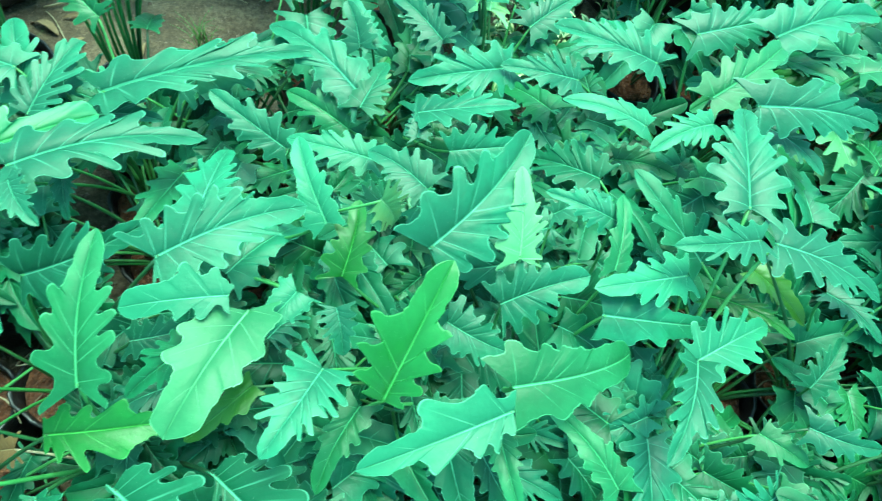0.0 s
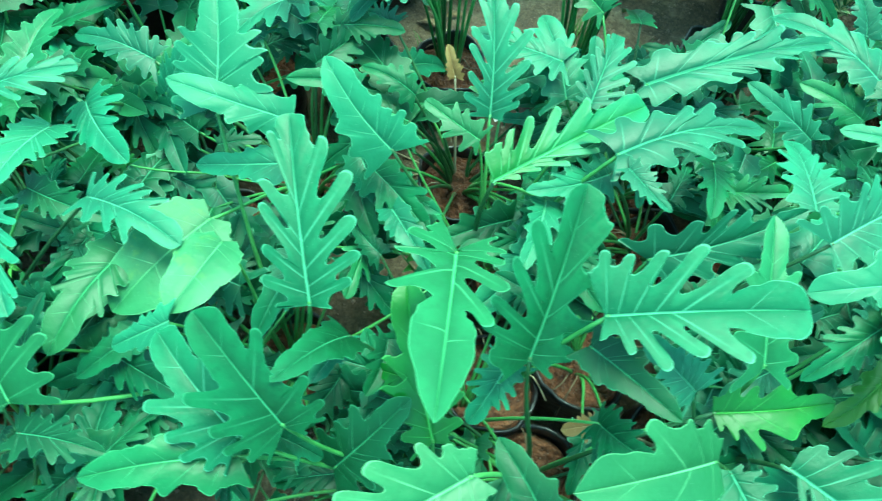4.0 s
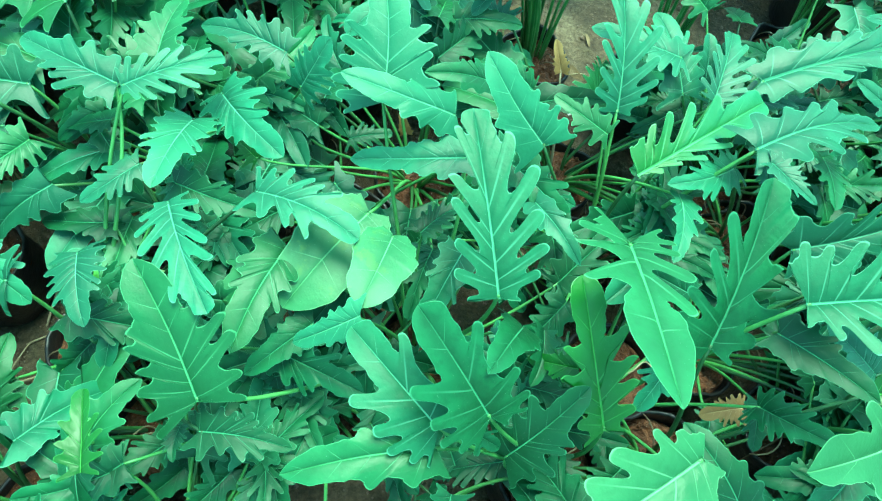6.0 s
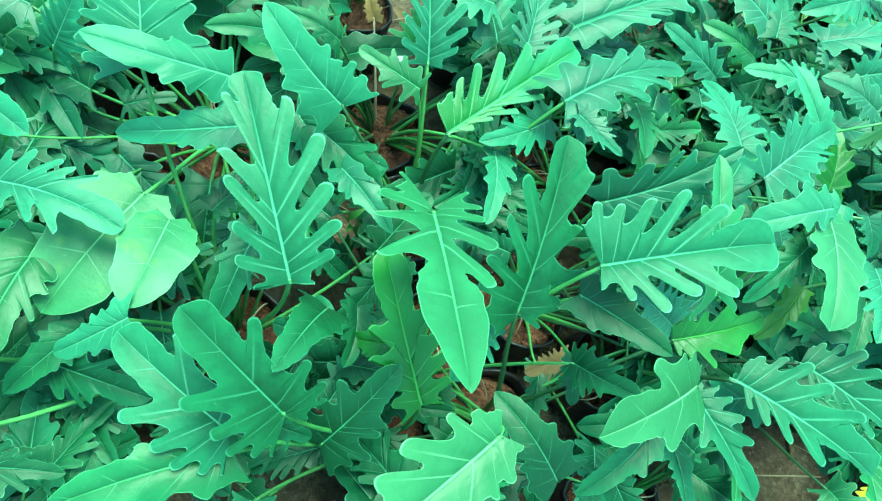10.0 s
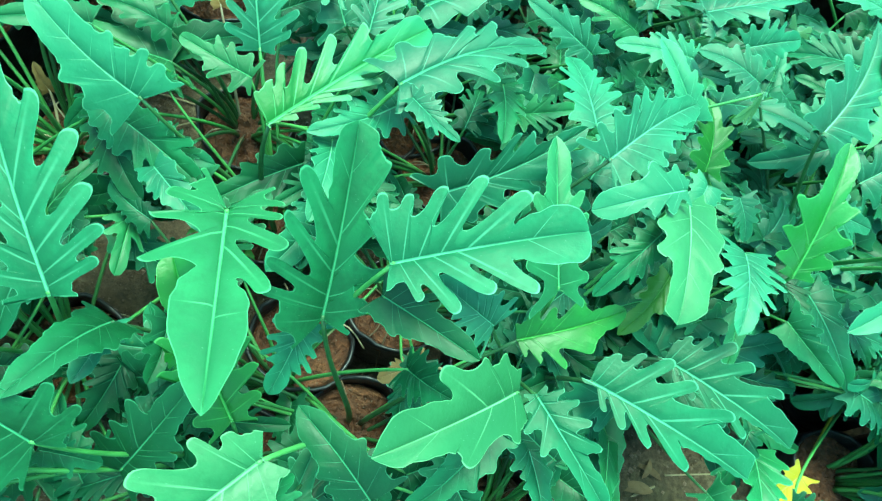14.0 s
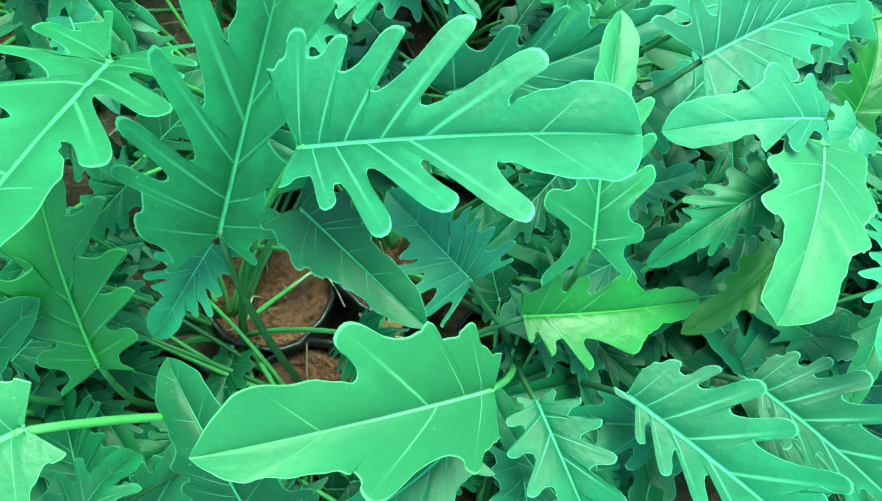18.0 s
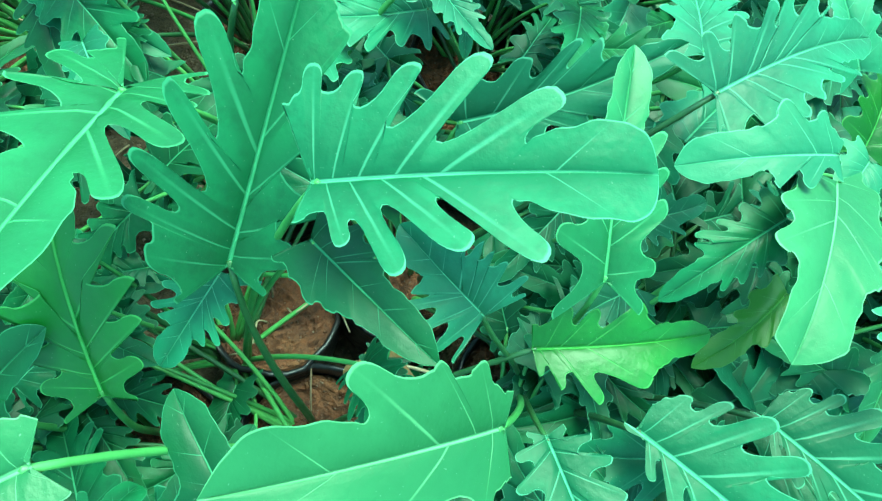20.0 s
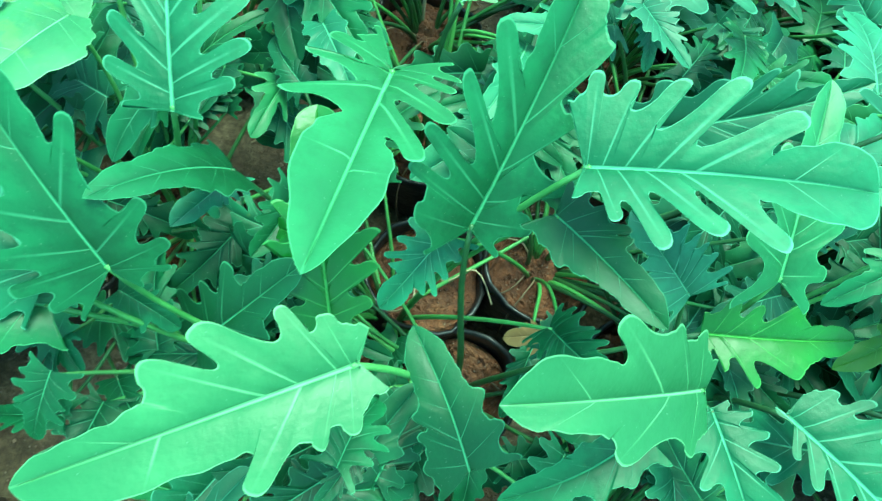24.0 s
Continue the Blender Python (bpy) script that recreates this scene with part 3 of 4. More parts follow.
FLAME = ([(-0.08, 0.15), (0.0, 0.1), (0.1, 0.18), (0.14, 0.09), (0.24, 0.25), (0.27, 0.09), (0.42, 0.25), (0.45, 0.08), (0.6, 0.2), (0.6, 0.08), (0.82, 0.11)],
         [(-0.04, 0.13), (0.03, 0.09), (0.14, 0.2), (0.17, 0.09), (0.3, 0.25), (0.32, 0.09), (0.46, 0.26), (0.47, 0.08), (0.66, 0.24), (0.62, 0.08), (0.84, 0.11)], 0.22)
DART = ([(0.0, 0.12), (0.07, 0.13), (0.18, 0.21), (0.21, 0.11), (0.33, 0.19), (0.34, 0.09), (0.57, 0.2), (0.62, 0.09), (0.77, 0.09)],
        [(0.02, 0.13), (0.07, 0.08), (0.11, 0.2), (0.17, 0.11), (0.3, 0.28), (0.29, 0.12), (0.57, 0.2), (0.61, 0.14), (0.77, 0.09)], 0.30)
UPRIGHT = ([(0.01, 0.17), (0.05, 0.1), (0.17, 0.22), (0.15, 0.1), (0.33, 0.19), (0.25, 0.07), (0.54, 0.18), (0.4, 0.05), (0.66, 0.18), (0.57, 0.04), (0.91, 0.11), (0.86, 0.05), (0.94, 0.075)],
           [(-0.03, 0.1), (0.02, 0.1), (0.11, 0.22), (0.12, 0.15), (0.24, 0.28), (0.2, 0.11), (0.42, 0.28), (0.33, 0.09), (0.65, 0.29), (0.53, 0.11), (0.85, 0.17), (0.8, 0.11), (0.96, 0.08)])
SPRAY = ([(0.03, 0.14), (0.06, 0.13), (0.13, 0.15), (0.11, 0.11), (0.21, 0.18), (0.15, 0.08), (0.32, 0.19), (0.24, 0.05), (0.48, 0.18), (0.4, 0.06), (0.65, 0.15), (0.63, 0.07), (0.92, 0.09)],
         [(0.0, 0.02), (0.06, 0.02), (0.12, 0.05), (0.11, 0.01), (0.22, 0.07), (0.21, 0.02), (0.37, 0.11), (0.31, 0.03), (0.54, 0.12), (0.47, 0.04), (0.76, 0.09)])
FERN = ([(-0.01, 0.1), (0.01, 0.14), (0.06, 0.19), (0.09, 0.16), (0.17, 0.25), (0.15, 0.16), (0.31, 0.29), (0.27, 0.16), (0.48, 0.24), (0.38, 0.13), (0.74, 0.21), (0.63, 0.14), (0.97, 0.12)],
        [(-0.04, 0.01), (0.03, 0.02), (0.12, 0.1), (0.1, 0.04), (0.23, 0.13), (0.21, 0.05), (0.38, 0.15), (0.33, 0.05), (0.61, 0.15), (0.53, 0.05), (0.79, 0.03)])
PALM = ([(-0.17, 0.23), (-0.08, 0.19), (-0.04, 0.31), (0.03, 0.25), (0.13, 0.39), (0.14, 0.23), (0.31, 0.37), (0.3, 0.21), (0.59, 0.36), (0.51, 0.14), (0.77, 0.13)],
        [(-0.15, 0.07), (-0.09, 0.13), (-0.11, 0.25), (-0.06, 0.2), (0.02, 0.32), (0.07, 0.19), (0.25, 0.33), (0.24, 0.2), (0.71, 0.26), (0.62, 0.13), (0.91, 0.14)])
RIPPLE = ([(-0.06, 0.1), (0.02, 0.13), (0.08, 0.19), (0.13, 0.14), (0.18, 0.2), (0.22, 0.15), (0.4, 0.24), (0.36, 0.13), (0.66, 0.13)],
          [(-0.06, 0.1), (0.0, 0.13), (0.06, 0.18), (0.1, 0.14), (0.17, 0.24), (0.2, 0.15), (0.42, 0.25), (0.38, 0.13), (0.58, 0.2), (0.6, 0.1), (0.82, 0.07)], 0.22)
PADDLE = ([(-0.19, 0.15), (-0.09, 0.14), (-0.06, 0.23), (0.05, 0.22), (0.28, 0.28), (0.39, 0.22), (0.52, 0.25), (0.58, 0.19), (0.83, 0.18)],
          [(0.14, 0.28), (0.24, 0.25), (0.38, 0.29), (0.42, 0.22), (0.59, 0.26), (0.62, 0.15), (0.93, 0.13)], 0.20)
HOOD = ([(0.0, 0.17), (0.09, 0.08), (0.26, 0.2), (0.32, 0.07), (0.45, 0.2), (0.5, 0.08), (0.79, 0.13)],
        [(-0.05, 0.08), (0.02, 0.16), (0.1, 0.26), (0.2, 0.2), (0.37, 0.32), (0.5, 0.18), (0.82, 0.16)], 0.10)
COMB = ([(-0.02, 0.1), (0.04, 0.07), (0.06, 0.2), (0.12, 0.11), (0.2, 0.25), (0.24, 0.12), (0.38, 0.24), (0.38, 0.1), (0.58, 0.2), (0.56, 0.08), (0.82, 0.09)],
        [(-0.05, 0.09), (0.0, 0.07), (0.03, 0.19), (0.09, 0.11), (0.17, 0.24), (0.22, 0.12), (0.37, 0.22), (0.38, 0.1), (0.82, 0.08)], 0.25)
OVAL = ([(-0.08, 0.14), (-0.02, 0.2), (0.08, 0.3), (0.16, 0.32), (0.28, 0.38), (0.38, 0.36), (0.66, 0.28)],
        [(-0.08, 0.15), (-0.02, 0.21), (0.08, 0.31), (0.16, 0.33), (0.28, 0.37), (0.38, 0.35), (0.66, 0.27)], 0.08)
TORCH = ([(0.0, 0.15), (0.06, 0.12), (0.1, 0.25), (0.2, 0.16), (0.28, 0.31), (0.36, 0.17), (0.5, 0.32), (0.58, 0.14), (0.8, 0.12)],
         [(0.03, 0.14), (0.08, 0.08), (0.18, 0.2), (0.24, 0.09), (0.36, 0.24), (0.42, 0.09), (0.58, 0.2), (0.62, 0.08), (0.84, 0.09)], 0.30)
SAW = ([(0.06, 0.13), (0.13, 0.09), (0.19, 0.19), (0.23, 0.11), (0.31, 0.17), (0.38, 0.08), (0.59, 0.16), (0.64, 0.06), (0.83, 0.07)],
       [(-0.05, 0.12), (0.08, 0.11), (0.17, 0.22), (0.28, 0.17), (0.56, 0.24), (0.58, 0.11), (0.81, 0.09)], 0.30)

# ---- their leaves: foot, tip, shape, half width, tone, arch, roll ----
leaf((-0.652, 0.246, 0.693), (-0.409, 0.259, 0.740), "D", 0.34, "mid", 0.03, -9, SPREAD)
leaf((-0.727, 0.218, 0.563), (-0.674, 0.430, 0.715), "D", 0.34, "dark", 0.04, 12, CLAW)
leaf((-0.843, 0.375, 0.585), (-0.860, 0.086, 0.726), "T", 0.26, "fresh", 0.02, 0.0, TONGUE)
leaf((-0.852, 0.115, 0.433), (-0.915, 0.323, 0.563), "D", 0.28, "vivid", 0.05, 0.0, FLAME)
leaf((-0.434, 0.184, 0.494), (-0.233, 0.219, 0.487), "M", 0.2, "bright", 0.06, 0.0, DART)
leaf((-0.153, 0.352, 0.605), (-0.237, 0.161, 0.616), "S", 0.38, "pale", 0.08, 0.0, PADDLE)
leaf((-0.291, 0.415, 0.634), (-0.085, 0.533, 0.612), "J", 0.27, "teal", 0.06, 0.0)
leaf((-0.178, 0.359, 0.640), (-0.331, 0.340, 0.617), "M", 0.3, "lite", 0.10, 0.0, HOOD)
leaf((-0.524, 0.425, 0.513), (-0.311, 0.473, 0.632), "J", 0.24, "teal", 0.06, 0.0)
leaf((-0.380, 0.239, 0.560), (-0.375, 0.450, 0.645), "M", 0.24, "fresh", 0.06, 0.0)
leaf((-0.654, 0.229, 0.622), (-0.547, 0.129, 0.652), "S", 0.29, "dark", 0.06, 0.0)
leaf((-0.505, 0.182, 0.606), (-0.583, 0.245, 0.635), "M", 0.46, "teal", 0.06, 0.0)
leaf((-0.486, 0.093, 0.606), (-0.693, 0.029, 0.685), "S", 0.29, "pale", 0.06, -9, WAVY)
leaf((-0.325, 0.113, 0.488), (-0.071, -0.062, 0.450), "J", 0.28, "mid", 0.08, 0.0, FERN)
leaf((-0.189, 0.135, 0.489), (0.027, -0.027, 0.450), "J", 0.26, "mid", 0.08, 0.0, FERN)
leaf((-0.421, 0.100, 0.500), (-0.334, -0.075, 0.470), "J", 0.3, "mid", 0.06, 0.0, COMB)
leaf((-0.211, 0.307, 0.600), (-0.319, 0.231, 0.542), "M", 0.28, "dark", 0.08, 0.0)
leaf((-0.148, 0.268, 0.500), (-0.246, 0.186, 0.460), "S", 0.22, "olive", 0.08, 0.0)
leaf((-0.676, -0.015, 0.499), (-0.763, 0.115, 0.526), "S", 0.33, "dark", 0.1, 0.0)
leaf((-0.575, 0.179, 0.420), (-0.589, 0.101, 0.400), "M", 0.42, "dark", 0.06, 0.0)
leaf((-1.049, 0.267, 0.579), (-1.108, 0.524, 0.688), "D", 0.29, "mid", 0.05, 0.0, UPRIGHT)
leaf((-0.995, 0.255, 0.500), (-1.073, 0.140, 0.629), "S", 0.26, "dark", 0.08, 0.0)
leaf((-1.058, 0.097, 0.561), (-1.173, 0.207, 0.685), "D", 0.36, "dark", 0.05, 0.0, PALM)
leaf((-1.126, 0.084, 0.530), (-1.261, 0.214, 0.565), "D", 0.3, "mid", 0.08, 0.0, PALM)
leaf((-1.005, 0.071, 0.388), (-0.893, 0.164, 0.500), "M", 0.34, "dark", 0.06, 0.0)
leaf((-0.806, 0.044, 0.654), (-1.036, -0.095, 0.640), "M", 0.3, "pale", 0.04, 0.0, RIPPLE)
leaf((-0.793, 0.723, 0.469), (-0.811, 0.931, 0.600), "D", 0.33, "teal", 0.06, 0.0, UPRIGHT)
leaf((-0.787, 0.549, 0.514), (-0.494, 0.769, 0.491), "D", 0.21, "lime", 0.06, 0.0, SPRAY)
leaf((-0.579, 0.600, 0.556), (-0.285, 0.715, 0.516), "J", 0.21, "teal", 0.06, 0.0)
leaf((-0.961, 0.573, 0.542), (-1.081, 0.664, 0.660), "S", 0.34, "lite", 0.06, 0.0)
leaf((-0.681, 0.562, 0.450), (-0.731, 0.391, 0.500), "M", 0.22, "lite", 0.1, 0.0)
leaf((-0.263, 0.507, 0.579), (-0.245, 0.697, 0.516), "J", 0.28, "teal", 0.06, 0.0)
leaf((0.033, 0.544, 0.629), (0.063, 0.563, 0.514), "M", 0.35, "yellow", 0.06, 0.0)
leaf((0.110, 0.455, 0.640), (0.275, 0.660, 0.690), "M", 0.29, "teal", 0.06, 0.0)
leaf((0.053, 0.239, 0.538), (0.147, 0.432, 0.652), "M", 0.29, "vivid", 0.06, 0.0, TORCH)
leaf((-0.040, 0.282, 0.560), (-0.115, 0.145, 0.580), "J", 0.38, "teal", 0.08, 0.0)
leaf((-0.024, 0.459, 0.507), (-0.002, 0.591, 0.545), "M", 0.32, "bright", 0.08, 0.0)
leaf((-0.558, 0.630, 0.454), (-0.726, 0.544, 0.503), "J", 0.26, "teal", 0.06, 0.0)
leaf((-0.563, 0.568, 0.565), (-0.496, 0.489, 0.563), "J", 0.3, "teal", 0.06, 0.0)
leaf((-1.211, 0.377, 0.540), (-1.254, 0.244, 0.561), "S", 0.38, "pale", 0.06, 0.0, OVAL)
leaf((-1.254, 0.437, 0.500), (-1.375, 0.265, 0.480), "S", 0.27, "pale", 0.06, 0.0, OVAL)
leaf((-1.470, 0.108, 0.496), (-1.563, 0.272, 0.614), "M", 0.37, "fresh", 0.06, 0.0)
leaf((-1.549, 0.383, 0.581), (-1.454, 0.207, 0.594), "D", 0.33, "teal", 0.08, 0.0, UPRIGHT)
leaf((-1.429, 0.423, 0.563), (-1.263, 0.353, 0.564), "D", 0.31, "teal", 0.08, 0.0)
leaf((-1.571, 0.592, 0.503), (-1.590, 0.418, 0.556), "M", 0.34, "lite", 0.08, 0.0)
leaf((-1.539, 0.660, 0.494), (-1.405, 0.513, 0.529), "M", 0.3, "teal", 0.06, 0.0)
leaf((-1.666, 0.585, 0.583), (-1.520, 0.673, 0.575), "D", 0.28, "teal", 0.06, 0.0, UPRIGHT)
leaf((-1.673, 0.591, 0.580), (-1.846, 0.668, 0.580), "M", 0.3, "teal", 0.06, 0.0)
leaf((-1.406, 0.698, 0.479), (-1.349, 0.739, 0.575), "M", 0.48, "teal", 0.04, 0.0)
leaf((-1.245, 0.570, 0.622), (-1.255, 0.733, 0.720), "M", 0.46, "lite", 0.05, 0.0)
leaf((-1.104, 0.506, 0.585), (-1.295, 0.526, 0.520), "S", 0.20, "teal", 0.08, 0.0)
leaf((-1.124, 0.576, 0.600), (-1.311, 0.582, 0.671), "S", 0.24, "lite", 0.1, 0.0)
leaf((-1.397, 0.221, 0.401), (-1.237, 0.149, 0.435), "M", 0.3, "dark", 0.06, 0.0)
leaf((-1.250, 0.231, 0.563), (-1.349, 0.204, 0.500), "S", 0.26, "lite", 0.06, 0.0)
leaf((-0.601, 0.164, 0.455), (-0.545, 0.087, 0.551), "M", 0.32, "dark", 0.06, 0.0)
leaf((0.262, 0.460, 0.615), (0.253, 0.588, 0.692), "M", 0.3, "yellow", 0.05, 0.0)
leaf((0.238, 0.400, 0.565), (0.385, 0.445, 0.600), "M", 0.36, "teal", 0.06, 0.0)
leaf((0.227, 0.235, 0.665), (0.462, 0.332, 0.556), "S", 0.23, "fresh", 0.1, 0.0)
leaf((0.228, 0.204, 0.658), (0.016, 0.122, 0.644), "J", 0.25, "lite", 0.06, 0.0, SAW)
leaf((0.585, 0.328, 0.538), (0.758, 0.417, 0.501), "J", 0.3, "lite", 0.06, 0.0)
leaf((0.585, 0.328, 0.538), (0.484, 0.148, 0.572), "J", 0.22, "teal", 0.08, 0.0)
leaf((0.690, 0.519, 0.632), (0.520, 0.490, 0.644), "J", 0.25, "teal", 0.06, 0.0)
leaf((0.732, 0.527, 0.611), (0.965, 0.455, 0.550), "J", 0.28, "teal", 0.06, 0.0)
leaf((0.677, 0.481, 0.471), (0.813, 0.392, 0.494), "J", 0.2, "bright", 0.08, 0.0)
leaf((0.679, 0.577, 0.637), (0.723, 0.811, 0.629), "J", 0.3, "teal", 0.06, 0.0)
leaf((0.417, 0.394, 0.557), (0.663, 0.417, 0.473), "S", 0.2, "teal", 0.06, 0.0)
leaf((0.583, 0.477, 0.561), (0.394, 0.427, 0.594), "M", 0.25, "lite", 0.06, 0.0)
leaf((0.429, 0.458, 0.601), (0.448, 0.590, 0.631), "S", 0.22, "fresh", 0.08, 0.0)
leaf((0.435, 0.545, 0.617), (0.310, 0.585, 0.630), "J", 0.28, "teal", 0.06, 0.0)
leaf((-0.055, 0.533, 0.558), (-0.114, 0.671, 0.608), "S", 0.24, "lite", 0.08, 0.0)
leaf((-0.154, 0.754, 0.451), (-0.300, 0.829, 0.514), "M", 0.28, "teal", 0.06, 0.0)
leaf((-0.017, 0.867, 0.501), (-0.212, 1.033, 0.500), "M", 0.25, "teal", 0.08, 0.0)
leaf((0.591, 0.853, 0.500), (0.410, 0.907, 0.500), "S", 0.22, "lite", 0.08, 0.0)
leaf((0.734, 0.861, 0.520), (0.587, 0.790, 0.500), "M", 0.3, "lite", 0.08, 0.0)
leaf((0.742, 0.931, 0.520), (0.946, 1.095, 0.550), "M", 0.24, "fresh", 0.06, 0.0)
leaf((0.785, 0.850, 0.600), (1.110, 0.872, 0.550), "J", 0.22, "teal", 0.08, 0.0)
leaf((0.859, 0.867, 0.520), (0.977, 0.766, 0.500), "M", 0.28, "teal", 0.08, 0.0)
leaf((0.762, 1.145, 0.500), (1.011, 1.242, 0.500), "J", 0.26, "teal", 0.06, 0.0)
leaf((0.922, 1.109, 0.550), (1.225, 1.219, 0.550), "M", 0.24, "teal", 0.06, 0.0)
leaf((0.646, 1.038, 0.500), (0.409, 1.124, 0.500), "J", 0.26, "teal", 0.08, 0.0)
leaf((0.297, 0.978, 0.500), (0.080, 0.915, 0.500), "J", 0.28, "teal", 0.08, 0.0)
leaf((0.453, 0.963, 0.500), (0.273, 0.964, 0.520), "J", 0.26, "teal", 0.08, 0.0)
leaf((0.093, 0.832, 0.500), (0.301, 0.837, 0.550), "J", 0.27, "teal", 0.06, 0.0)
leaf((-0.023, 0.989, 0.500), (-0.055, 1.069, 0.550), "M", 0.42, "teal", 0.05, 0.0)
leaf((0.147, 1.041, 0.480), (0.043, 1.140, 0.500), "J", 0.3, "teal", 0.06, 0.0)
leaf((-0.034, 0.814, 0.450), (-0.164, 0.883, 0.470), "M", 0.3, "fresh", 0.06, 0.0)
leaf((0.016, 0.698, 0.520), (-0.144, 0.729, 0.520), "M", 0.28, "lite", 0.08, 0.0)
leaf((0.009, 0.894, 0.420), (0.038, 1.022, 0.450), "M", 0.28, "bright", 0.06, 0.0)
leaf((-0.386, 0.899, 0.420), (-0.214, 1.011, 0.450), "M", 0.28, "teal", 0.08, 0.0)
leaf((-0.640, 0.800, 0.450), (-0.698, 0.974, 0.500), "M", 0.33, "teal", 0.08, 0.0)
leaf((-0.551, 0.809, 0.420), (-0.390, 0.795, 0.450), "J", 0.3, "teal", 0.08, 0.0)
leaf((-0.523, 0.647, 0.500), (-0.510, 0.561, 0.450), "J", 0.3, "teal", 0.08, 0.0)
leaf((-0.515, 0.912, 0.420), (-0.605, 0.859, 0.450), "M", 0.3, "lite", 0.06, 0.0)
leaf((0.432, 0.123, 0.500), (0.323, 0.254, 0.500), "S", 0.22, "fresh", 0.1, 0.0)
leaf((0.830, 0.241, 0.450), (0.962, 0.205, 0.450), "M", 0.28, "teal", 0.08, 0.0)
leaf((0.762, 0.239, 0.400), (0.848, 0.181, 0.400), "S", 0.35, "fresh", 0.08, 0.0)
leaf((0.918, 0.499, 0.480), (1.004, 0.399, 0.480), "J", 0.28, "teal", 0.08, 0.0)
leaf((0.795, 0.553, 0.450), (0.898, 0.449, 0.420), "S", 0.3, "olive", 0.08, 0.0)
leaf((-0.657, 0.853, 0.500), (-0.842, 0.911, 0.500), "M", 0.3, "teal", 0.06, 0.0)
leaf((-0.587, 0.843, 0.450), (-0.591, 0.929, 0.500), "M", 0.4, "teal", 0.06, 0.0)
leaf((-0.349, 0.913, 0.450), (-0.150, 1.008, 0.480), "M", 0.28, "teal", 0.06, 0.0)
leaf((0.003, 0.999, 0.500), (-0.051, 1.115, 0.520), "M", 0.3, "teal", 0.06, 0.0)
leaf((0.153, 1.038, 0.500), (0.044, 1.145, 0.520), "M", 0.3, "teal", 0.06, 0.0)
leaf((-0.608, 0.746, 0.500), (-0.550, 0.917, 0.520), "D", 0.3, "teal", 0.06, 0.0, UPRIGHT)
leaf((-0.497, 0.813, 0.500), (-0.092, 0.955, 0.520), "J", 0.14, "teal", 0.06, 0.0)
leaf((-0.808, 0.682, 0.450), (-0.920, 0.742, 0.480), "D", 0.3, "fresh", 0.06, 0.0)
leaf((-1.164, 0.433, 0.450), (-1.081, 0.500, 0.450), "M", 0.3, "dark", 0.06, 0.0)
leaf((-1.585, 0.474, 0.480), (-1.436, 0.440, 0.460), "M", 0.26, "dark", 0.08, 0.0)
leaf((-1.650, 0.505, 0.480), (-1.735, 0.432, 0.460), "M", 0.32, "teal", 0.06, 0.0)
leaf((-1.437, 0.763, 0.500), (-1.603, 0.809, 0.500), "M", 0.28, "teal", 0.06, 0.0)
leaf((-1.655, 0.704, 0.520), (-1.635, 0.852, 0.520), "M", 0.36, "fresh", 0.06, 0.0)
leaf((-1.581, 0.000, 0.550), (-1.607, 0.106, 0.550), "D", 0.32, "bright", 0.06, 0.0)
leaf((-1.472, 0.075, 0.450), (-1.333, 0.057, 0.450), "J", 0.28, "dark", 0.06, 0.0)
leaf((-1.126, 0.063, 0.500), (-1.341, 0.015, 0.500), "S", 0.24, "fresh", 0.08, 0.0)
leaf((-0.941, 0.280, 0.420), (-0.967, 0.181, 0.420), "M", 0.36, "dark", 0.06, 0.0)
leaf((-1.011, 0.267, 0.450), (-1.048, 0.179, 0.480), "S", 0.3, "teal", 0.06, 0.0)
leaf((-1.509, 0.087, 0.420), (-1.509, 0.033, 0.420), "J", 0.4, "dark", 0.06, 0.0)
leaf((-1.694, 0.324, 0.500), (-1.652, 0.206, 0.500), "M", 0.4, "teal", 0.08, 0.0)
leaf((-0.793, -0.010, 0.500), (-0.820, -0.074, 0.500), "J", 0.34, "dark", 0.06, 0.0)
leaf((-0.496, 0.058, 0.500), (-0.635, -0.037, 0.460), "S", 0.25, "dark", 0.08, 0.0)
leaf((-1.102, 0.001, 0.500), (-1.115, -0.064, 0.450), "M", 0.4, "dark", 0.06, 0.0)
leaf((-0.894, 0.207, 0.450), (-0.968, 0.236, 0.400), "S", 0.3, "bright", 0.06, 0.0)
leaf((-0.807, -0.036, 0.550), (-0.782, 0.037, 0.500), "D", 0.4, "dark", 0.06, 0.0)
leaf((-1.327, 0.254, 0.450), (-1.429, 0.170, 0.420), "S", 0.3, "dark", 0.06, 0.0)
leaf((0.117, -0.121, 0.300), (0.214, -0.189, 0.300), "M", 0.3, "dark", 0.06, 0.0)
leaf((-0.343, 0.330, 0.500), (-0.230, 0.369, 0.500), "M", 0.3, "teal", 0.06, 0.0)
leaf((-1.310, 0.638, 0.420), (-1.228, 0.659, 0.420), "D", 0.35, "dark", 0.06, 0.0)
leaf((-1.476, 0.585, 0.400), (-1.520, 0.608, 0.440), "D", 0.5, "bright", 0.06, 0.0)
leaf((-1.088, 0.103, 0.450), (-1.019, 0.080, 0.420), "M", 0.4, "dark", 0.06, 0.0)
leaf((0.103, 0.771, 0.500), (0.101, 0.845, 0.500), "J", 0.4, "teal", 0.06, 0.0)
leaf((0.166, 0.745, 0.500), (0.314, 0.772, 0.500), "M", 0.35, "teal", 0.06, 0.0)
leaf((0.242, -0.082, 0.200), (0.156, -0.151, 0.120), "M", 0.3, "gold", 0.06, 0.0)
